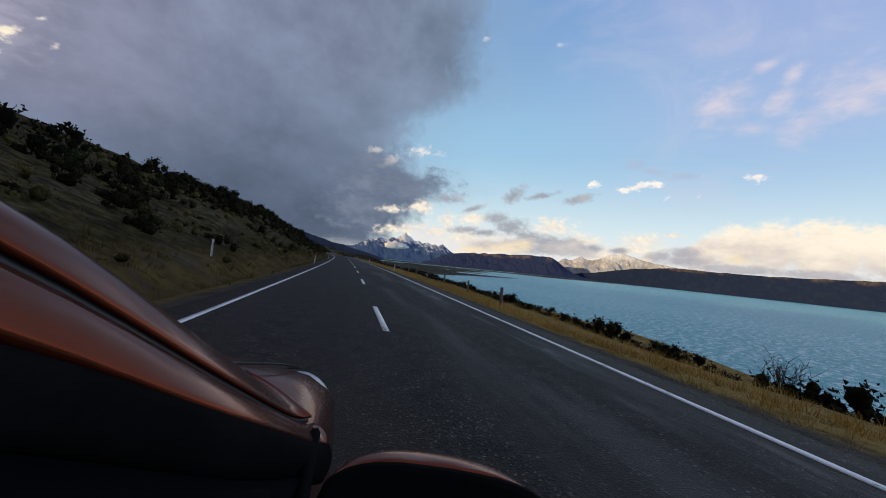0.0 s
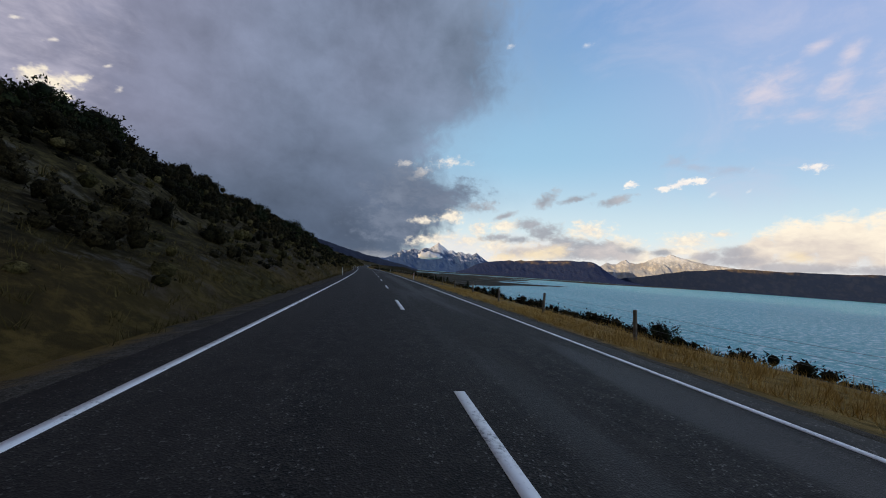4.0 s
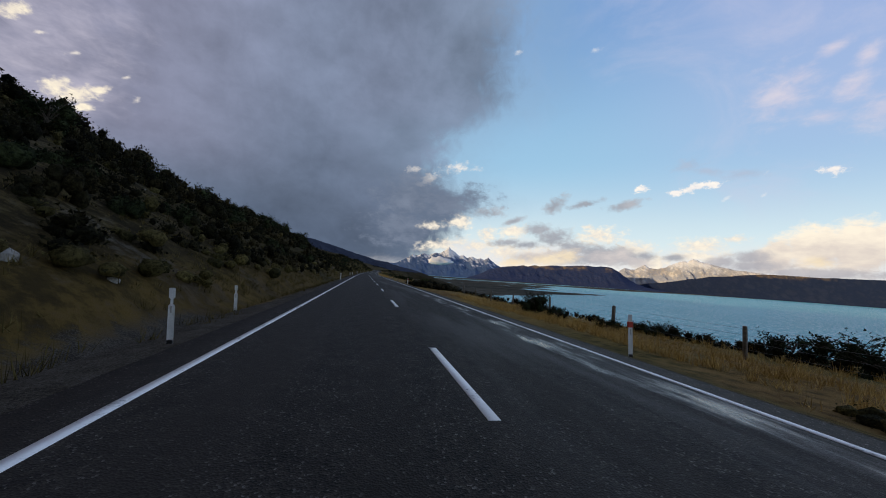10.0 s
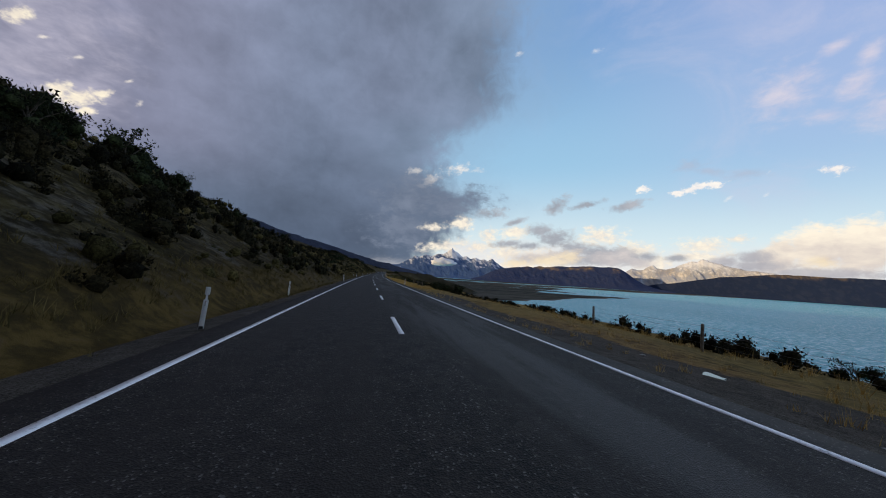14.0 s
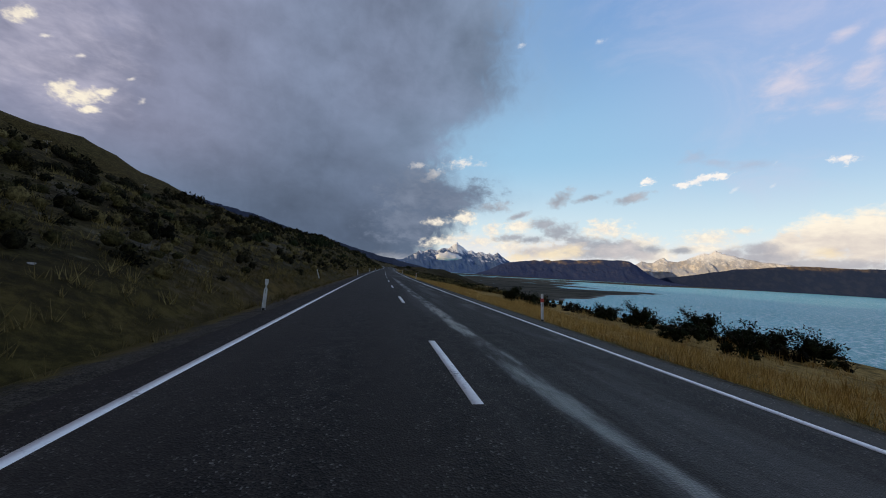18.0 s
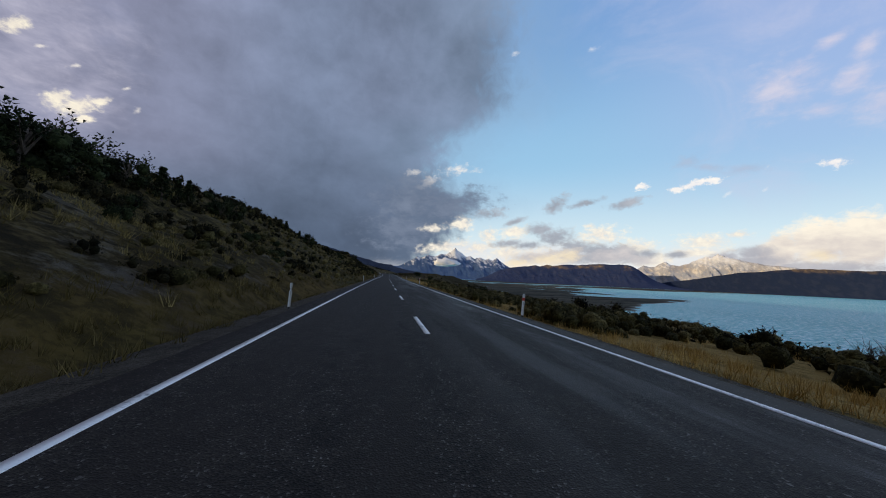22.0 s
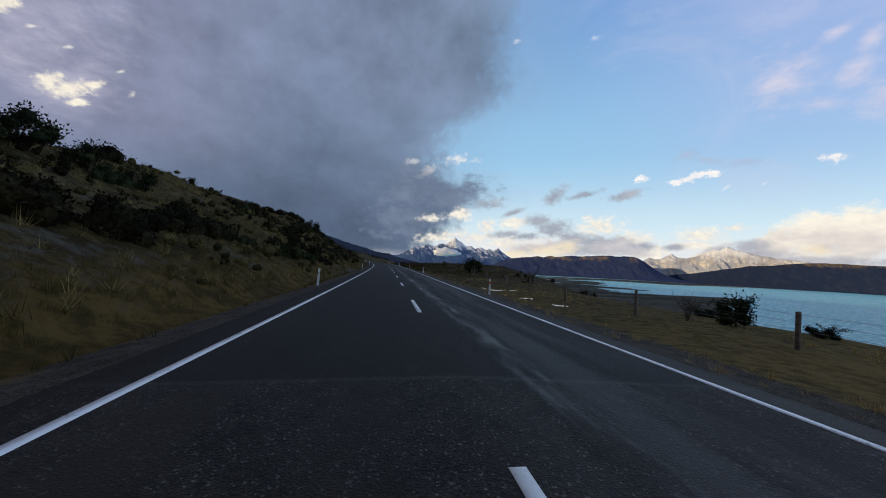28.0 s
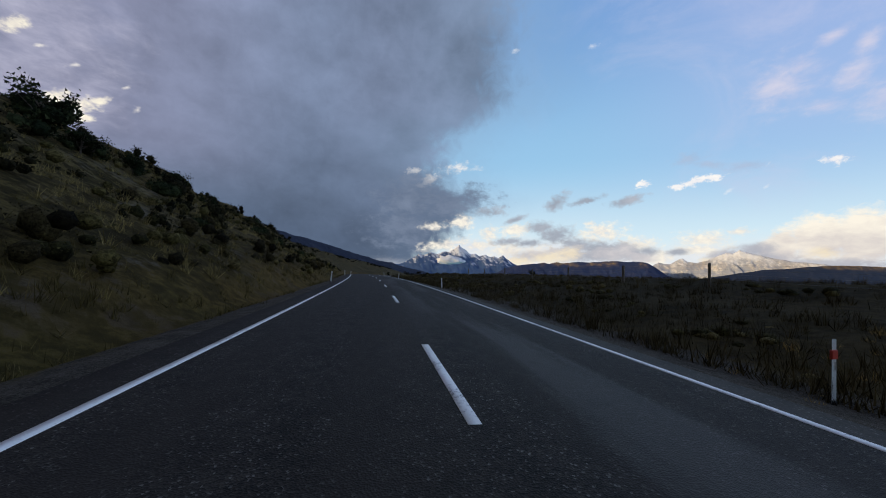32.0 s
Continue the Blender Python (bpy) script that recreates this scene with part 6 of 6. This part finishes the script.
# crest of the hill: kind, s, l, height
for k, s, l, h in (("a", 71, -21, 2.2), ("b", 76, -24, 2.0), ("c", 88, -23, 2.1), ("b", 111, -22, 3.2), ("a", 116, -24, 3.4), ("b", 121, -25, 3.0), ("a", 101, -22, 1.9), ("b", 152, -21, 2.8),
                   ("a", 156, -22, 3.4), ("b", 159, -23, 3.2), ("a", 177, -20, 5.0), ("a", 174, -19, 4.6), ("b", 171, -19, 4.2), ("b", 180, -22, 3.0), ("b", 173, -20, 3.0), ("c", 184, -23, 2.4), ("a", 192, -22, 3.4), ("b", 208, -23, 2.8), ("a", 198, -22, 2.4),
                   ("a", 203, -22, 3.0), ("b", 217, -22, 3.4), ("a", 220, -21, 3.2), ("b", 223, -23, 3.0), ("a", 228, -22, 2.6), ("c", 290, -22, 2.4), ("a", 304, -22, 3.6), ("b", 308, -23, 2.8),
                   ("a", 262, -22, 3.0), ("b", 270, -21, 3.0), ("b", 252, -23, 2.6), ("a", 240, -22, 2.8), ("a", 333, -22, 4.0), ("b", 326, -22, 3.0), ("a", 323, -21, 3.0), ("c", 337, -23, 3.0), ("b", 345, -24, 2.6),
                   ("p", 477, -22, 1.9), ("p", 479, -23, 2.3), ("p", 507, -22, 2.4), ("p", 511, -23, 2.5), ("b", 482, -22, 1.6), ("a", 500, -22, 3.2), ("p", 503, -21, 3.0), ("b", 514, -22, 2.0), ("a", 519, -23, 2.3),
                   ("c", 493, -22, 3.4), ("a", 491, -21, 4.4), ("b", 495, -22, 4.0), ("a", 487, -20, 3.8), ("a", 520, -22, 3.0), ("a", 514, -21, 2.6), ("p", 540, -22, 1.6), ("p", 545, -22, 2.0), ("p", 548, -23, 2.1), ("p", 556, -22, 2.2), ("p", 535, -22, 1.2), ("a", 557, -20, 2.8), ("c", 559, -21, 2.4),
                   ("a", 564, -21, 2.2), ("b", 566, -22, 2.0), ("b", 620, -22, 2.9), ("b", 626, -23, 2.6), ("a", 616, -21, 2.6), ("a", 630, -22, 2.4), ("a", 280, -20, 3.3), ("b", 285, -21, 3.2), ("b", 293, -22, 3.0), ("b", 299, -21, 2.3), ("b", 383, -21, 3.0), ("a", 388, -22, 3.2), ("b", 394, -23, 2.6), ("a", 691, -22, 1.6), ("b", 697, -23, 1.8), ("a", 714, -22, 2.1), ("c", 686, -21, 1.3),
                   ("a", 710, -22, 4.0), ("b", 713, -22, 2.4), ("c", 719, -22, 2.2), ("b", 728, -23, 2.4), ("a", 735, -22, 2.2), ("a", 470, -22, 1.4), ("b", 600, -23, 1.8), ("a", 590, -22, 2.0), ("b", 580, -21, 2.2)):
    grow(k, s, l, h)
# lake bank
for k, s, l, h in (("w", 45, 18, 1.5), ("w", 40, 18, 1.6), ("r", 16, 17, 0.9), ("t", 11.2, 18.5, 2.0), ("w", 60, 19, 2.0), ("w", 55, 19, 1.9), ("r", 37.5, 19, 1.3), ("w", 75, 18.5, 1.7), ("w", 70, 18.5, 1.6),
                   ("w", 90, 19, 2.0), ("r", 86.5, 19, 1.9), ("w", 76.3, 18.5, 1.9), ("r", 105, 18, 1.6), ("p", 154, 19, 1.7), ("r", 139, 19, 1.9), ("p", 171, 19, 1.8), ("w", 181, 19, 2.2), ("w", 190, 18, 2.0),
                   ("p", 187.2, 19, 1.7), ("r", 188.6, 19.5, 1.5), ("w", 203, 19, 2.0), ("w", 182.3, 19, 1.3), ("r", 194.5, 18.5, 2.0), ("w", 212, 19, 2.3), ("w", 214, 20, 2.0), ("r", 206, 19, 1.9), ("r", 204.8, 19.5, 2.0),
                   ("w", 246, 18, 1.2), ("r", 235, 10.2, 1.8), ("w", 236.6, 10.8, 1.2), ("w", 233.4, 10.8, 1.0), ("w", 229.5, 11.5, 0.9), ("w", 232, 17, 1.4), ("w", 226, 19, 1.7), ("r", 224, 19, 2.0), ("w", 222.5, 18, 1.7), ("r", 249, 19, 1.1), ("r", 275, 19, 1.2), ("g", 300.2, 13.8, 2.3), ("r", 292, 19, 1.3),
                   ("w", 290.5, 19, 1.1), ("w", 309, 19, 1.2), ("r", 286, 19, 1.2), ("w", 375.5, 18, 1.7), ("r", 371.2, 13.6, 2.3), ("r", 372.0, 15.4, 2.5), ("r", 411.8, 12.4, 1.5), ("c", 413.4, 11.6, 1.7), ("r", 416.4, 12.0, 1.5), ("r", 394.5, 13.6, 1.5), ("w", 397.2, 13.4, 1.5), ("r", 400.8, 14.0, 1.6), ("r", 403.6, 13.8, 1.3), ("r", 432.6, 12.2, 1.2), ("w", 436.2, 13.0, 1.3), ("w", 71.3, 12.1, 1.5), ("t", 612.5, 14.2, 1.3), ("r", 373.5, 18.5, 3.0), ("w", 389, 17, 2.2), ("r", 387, 16, 1.9), ("r", 401, 18.5, 1.9), ("w", 397.5, 18.5, 2.0),
                   ("r", 395, 18, 1.6), ("w", 409, 18, 1.7), ("w", 438.5, 18, 1.9), ("r", 436.8, 17, 1.5), ("c", 443.5, 17.5, 1.5), ("t", 445, 18.5, 1.5), ("t", 459.5, 18.5, 1.6), ("t", 461, 19, 1.4), ("t", 463.5, 19, 1.5),
                   ("r", 536, 18, 2.0), ("w", 533, 16, 1.4), ("w", 554, 19, 1.2), ("r", 612, 16.5, 1.9), ("w", 610, 19, 1.0), ("b", 661, 15.5, 3.0), ("b", 658.2, 15, 3.1), ("r", 663.5, 16, 2.8), ("t", 638, 17, 1.8), ("t", 650, 17.5, 1.7),
                   ("w", 616, 19, 1.0), ("t", 480, 19, 1.4), ("t", 477, 19.5, 1.5)):
    grow(k, s, l, h)


# ---- the copper car, standing where the ride begins ----
CAR = new("car")
CAR.location = on_road(0.29, -1.66, -0.05)
tagged(CAR, "copper-orange hatchback with dark glass standing on the road", "car")


def strip_mesh(bm, a, b, steps=6, bulge=0.0, out=(1, 0, 0.4)):
    """A ribbon between two polylines of equal length, bulging outwards."""
    a, b = [Vector(p) for p in a], [Vector(p) for p in b]
    rows = []
    for p, q in zip(a, b):
        rows.append([bm.verts.new(p.lerp(q, k / steps) + Vector(out) * bulge * math.sin(math.pi * k / steps)) for k in range(steps + 1)])
    for r, t in zip(rows, rows[1:]):
        for k in range(steps):
            bm.faces.new((r[k], r[k + 1], t[k + 1], t[k]))
    return bm


def dense(line, n=5):
    """More points on a polyline, gently rounded."""
    line = [Vector(p) for p in line]
    out = []
    for i in range(len(line) - 1):
        p0, p1, p2, p3 = line[max(i - 1, 0)], line[i], line[i + 1], line[min(i + 2, len(line) - 1)]
        for k in range(n):
            t = k / n
            out.append(0.5 * ((2 * p1) + (p2 - p0) * t + (2 * p0 - 5 * p1 + 4 * p2 - p3) * t * t + (3 * p1 - p0 - 3 * p2 + p3) * t ** 3))
    return out + [line[-1]]


def flip(line, side):
    return [(p[0] * side, p[1], p[2]) for p in line]


def finish(bm, thick=0.0):
    bmesh.ops.recalc_face_normals(bm, faces=bm.faces[:])
    if thick:
        bmesh.ops.solidify(bm, geom=bm.faces[:], thickness=thick)
    return bm


def car_shell():
    ys = [-2.15, -2.05, -1.7, -1.0, -0.3, 0.3, 0.62, 0.85, 1.05, 1.3, 1.5, 1.7, 1.85, 1.93]
    w = [0.62, 0.76, 0.87, 0.89, 0.885, 0.89, 0.905, 0.92, 0.925, 0.915, 0.88, 0.78, 0.62, 0.45]
    shoulder = [0.80, 0.92, 0.97, 0.95, 0.94, 0.935, 0.93, 0.89, 0.845, 0.755, 0.66, 0.585, 0.54, 0.52]
    top = [0.84, 0.95, 0.98, 0.96, 0.955, 0.955, 0.975, 1.00, 0.965, 0.90, 0.81, 0.70, 0.61, 0.56]
    sill = [0.40, 0.30, 0.24, 0.22, 0.21, 0.21, 0.22, 0.24, 0.24, 0.24, 0.24, 0.25, 0.27, 0.30]
    y2 = np.linspace(-2.15, 1.93, 64)
    def curve(v):
        v = np.interp(np.linspace(-2.15, 1.93, 400), ys, v)
        k = np.hanning(21)
        return np.interp(y2, np.linspace(-2.15, 1.93, 400), np.convolve(np.pad(v, 10, mode="edge"), k / k.sum(), "valid"))
    w, shoulder, top, sill = curve(w), curve(shoulder), curve(top), curve(sill)
    bm = bmesh.new()
    rows = []
    for y, ww, sh, tp, sl in zip(y2, w, shoulder, top, sill):
        half = [(0.90 * ww, sl), (0.975 * ww, sl + 0.1), (0.995 * ww, sl + (sh - sl) * 0.45), (1.0 * ww, sl + (sh - sl) * 0.68), (0.985 * ww, sh - 0.06), (0.95 * ww, sh - 0.012),
                (0.87 * ww, sh + (tp - sh) * 0.30), (0.70 * ww, sh + (tp - sh) * 0.62), (0.4 * ww, sh + (tp - sh) * 0.92), (0.0, tp)]
        ring = [(x, z) for x, z in half] + [(-x, z) for x, z in half[-2::-1]]
        rows.append([bm.verts.new((x, y, z)) for x, z in ring])
    for r, t in zip(rows, rows[1:]):
        for k in range(len(r) - 1):
            mid = (r[k].co + t[k + 1].co) / 2
            arch = min(math.hypot(mid.y - 1.22, mid.z - 0.31), math.hypot(mid.y + 1.38, mid.z - 0.31))
            if arch < 0.345 and abs(mid.x) > 0.7:
                continue
            bm.faces.new((r[k], r[k + 1], t[k + 1], t[k]))
    bm.faces.new(rows[0])
    bm.faces.new(rows[-1][::-1])
    return finish(bm)


part("body", car_shell(), COPPER, CAR, smooth=True)
# shut line between bonnet and wing, and the bonnet's raised edge
for side in (1, -1):
    line = dense(flip([(0.60, 0.80, 0.996), (0.72, 1.0, 0.935), (0.76, 1.25, 0.845), (0.72, 1.5, 0.765), (0.60, 1.68, 0.70)], side), 4)
    part("shut_line", tube(bmesh.new(), line, [0.004] * len(line), 5), TRIM, CAR, "black panel gap")
    E_ = dense(flip([(0.66, 0.79, 0.985), (0.65, 0.75, 1.0), (0.61, 0.46, 1.18), (0.56, 0.155, 1.358), (0.50, -0.15, 1.47), (0.49, -0.6, 1.50), (0.49, -1.2, 1.475), (0.52, -1.75, 1.36), (0.58, -2.0, 1.10)], side), 5)
    G_ = dense(flip([(0.86, 0.62, 0.93), (0.822, 0.57, 0.955), (0.735, 0.385, 1.095), (0.60, 0.11, 1.314), (0.555, -0.15, 1.425), (0.55, -0.6, 1.455), (0.55, -1.2, 1.43), (0.60, -1.72, 1.28), (0.68, -1.95, 1.05)], side), 5)
    L_ = dense(flip([(0.905, 0.52, 0.915), (0.885, 0.48, 0.935), (0.795, 0.275, 1.075), (0.645, 0.07, 1.236), (0.61, -0.2, 1.36), (0.60, -0.6, 1.39), (0.61, -1.2, 1.36), (0.70, -1.5, 1.18), (0.82, -1.62, 0.98)], side), 5)
    part("pillar", finish(strip_mesh(bmesh.new(), E_, G_, 6, 0.009, (0.7 * side, 0.3, 0.6)), 0.006), COPPER, CAR, smooth=True)
    H_ = [p + Vector((0.010 * side, -0.016, -0.010)) for p in G_]
    part("door_frame", finish(strip_mesh(bmesh.new(), H_, L_, 6, 0.008, (0.8 * side, 0.2, 0.5)), 0.006), COPPER, CAR, smooth=True)
    g_in = [p + Vector((-0.016 * side, 0.0, -0.010)) for p in G_]
    part("door_seal", tube(bmesh.new(), g_in, [0.014] * len(g_in), 6), TRIM, CAR, "black rubber door seal", True)
    low = [p + Vector((-0.004 * side, -0.035, -0.062)) for p in L_]
    part("window_seal", finish(strip_mesh(bmesh.new(), [p + Vector((0, -0.004, -0.002)) for p in L_], low, 5, 0.014, (0.8 * side, 0, 0.3)), 0.005), RUBBER, CAR, "wide black rubber window seal", True)
    belt = [Vector((0.868 * side, p.y, 0.925)) for p in L_]
    inner = [p + Vector((-0.014 * side, -0.03, -0.055)) for p in L_]
    part("side_window", finish(strip_mesh(bmesh.new(), inner, belt, 5, 0.02, (side, 0, 0)), 0.004), GLASS, CAR, "dark side window", True)
    part("window_trim", tube(bmesh.new(), [p + Vector((0.008 * side, 0, 0.012)) for p in belt], [0.012] * len(belt), 6), RUBBER, CAR, "black window trim", True)
    # lamps
    bm = bmesh.new()
    bmesh.ops.create_uvsphere(bm, u_segments=16, v_segments=10, radius=1.0)
    for v in bm.verts:
        v.co = Vector(((0.765 + 0.115 * v.co.x) * side, 1.60 + 0.15 * v.co.y - 0.12 * v.co.x, 0.635 + 0.055 * v.co.z))
    part("headlight", finish(bm), LENS, CAR, "clear headlight lens", True)
    part("tail_light", box(bmesh.new(), (0.22, 0.10, 0.26), (0.66 * side, -2.06, 0.80), 0.03), POST_RED, CAR, "red tail lamp")
    for y in (-0.42, -1.22):
        part("door_handle", box(bmesh.new(), (0.035, 0.20, 0.035), (0.905 * side, y, 0.86), 0.012), COPPER, CAR)
    # mirrors
    bm = bmesh.new()
    bmesh.ops.create_uvsphere(bm, u_segments=32, v_segments=20, radius=1.0)
    for v in bm.verts:
        x, z = (math.copysign(abs(c) ** 0.72, c) for c in (v.co.x, v.co.z))
        v.co = Vector(((1.068 + 0.168 * x) * side, 0.152 + (0.085 if v.co.y > 0 else 0.010) * v.co.y, 0.988 + 0.084 * z - 0.032 * x - 0.008 * x * x))
    mir = part("door_mirror", finish(bm), COPPER, CAR, "copper door mirror housing", True)
    def loop(hx, hz, y, dz):
        pts = []
        for k in range(32):
            t = k * math.pi / 16
            c, n = (math.copysign(abs(v) ** 0.55, v) for v in (math.cos(t), math.sin(t)))
            pts.append(Vector(((1.068 + hx * c) * side, y, 0.988 + dz + hz * n - 0.032 * c - 0.008 * c * c)))
        return pts
    bm = bmesh.new()
    bm.faces.new([bm.verts.new(p) for p in loop(0.162, 0.078, 0.139, 0.0)])
    part("mirror_back", finish(bm, 0.006), RUBBER, mir, "matt black mirror surround")
    bm = bmesh.new()
    bm.faces.new([bm.verts.new(p) for p in loop(0.134, 0.056, 0.131, -0.014)])
    part("mirror_glass", finish(bm, 0.004), MIRROR, mir, "silvered mirror glass")
    rim_pts = loop(0.162, 0.078, 0.140, 0.0)
    part("mirror_rim", tube(bmesh.new(), rim_pts + rim_pts[:1], [0.007] * 33, 6, False), RUBBER, mir, "black mirror rim")
    part("mirror_foot", tube(bmesh.new(), [(0.85 * side, 0.24, 0.915), (0.92 * side, 0.21, 0.93), (1.0 * side, 0.19, 0.945)], [0.05, 0.04, 0.035], 10), RUBBER, CAR, "black mirror foot", True)

glass_l = dense([(-0.64, 0.76, 0.998), (-0.61, 0.46, 1.175), (-0.555, 0.155, 1.352), (-0.49, -0.14, 1.462)], 5)
glass_r = [Vector((-p.x, p.y, p.z)) for p in glass_l]
part("windscreen", finish(strip_mesh(bmesh.new(), glass_l, glass_r, 12, 0.10, (0, 0.8, 0.5)), 0.005), GLASS, CAR, "dark raked windscreen", True)
rail_l = dense([(-0.50, -0.14, 1.468), (-0.49, -0.6, 1.50), (-0.49, -1.2, 1.475), (-0.52, -1.72, 1.37)], 6)
part("roof", finish(strip_mesh(bmesh.new(), rail_l, [Vector((-p.x, p.y, p.z)) for p in rail_l], 14, 0.05, (0, 0, 1)), 0.006), COPPER, CAR, smooth=True)
rear_l = dense([(-0.52, -1.72, 1.365), (-0.60, -1.95, 1.12), (-0.66, -2.05, 0.95)], 5)
part("rear_window", finish(strip_mesh(bmesh.new(), rear_l, [Vector((-p.x, p.y, p.z)) for p in rear_l], 10, 0.05, (0, -1, 0.3)), 0.005), GLASS, CAR, "dark rear window", True)
part("grille", box(bmesh.new(), (0.80, 0.08, 0.16), (0, 1.91, 0.42), 0.03), TRIM, CAR, "black grille")
part("dashboard", box(bmesh.new(), (1.30, 0.55, 0.10), (0, 0.42, 0.94), 0.04), TRIM, CAR, "black dashboard")
for x in (-0.36, 0.36):
    part("seat", box(bmesh.new(), (0.46, 0.16, 0.78), (x, -0.62, 0.86), 0.06), TRIM, CAR, "dark seat back")


def wheel(x, y, side):
    bm = bmesh.new()
    prof = [(0.20, -0.09), (0.285, -0.10), (0.31, -0.07), (0.315, 0.0), (0.31, 0.07), (0.285, 0.10), (0.20, 0.09)]
    n = 36
    rings = [[bm.verts.new((x + a * side, y + r * math.cos(t * 2 * math.pi / n), 0.315 + r * math.sin(t * 2 * math.pi / n))) for r, a in prof] for t in range(n)]
    for i in range(n):
        r, t = rings[i], rings[(i + 1) % n]
        for k in range(len(prof)):
            bm.faces.new((r[k], r[(k + 1) % len(prof)], t[(k + 1) % len(prof)], t[k]))
    tyre = part("wheel", finish(bm), TYRE, CAR, "black tyre on alloy wheel", True)
    bm = bmesh.new()
    for k in range(5):
        a = k * 2 * math.pi / 5
        tube(bm, [(x + 0.075 * side, y + 0.03 * math.cos(a), 0.315 + 0.03 * math.sin(a)), (x + 0.07 * side, y + 0.205 * math.cos(a), 0.315 + 0.205 * math.sin(a))], [0.03, 0.022], 6)
    tube(bm, [(x - 0.02 * side, y, 0.315), (x + 0.085 * side, y, 0.315)], [0.05, 0.045], 12)
    part("rim", bm, ALLOY, tyre, "silver five-spoke rim")


for side in (1, -1):
    wheel(0.80 * side, 1.22, side)
    wheel(0.80 * side, -1.38, side)
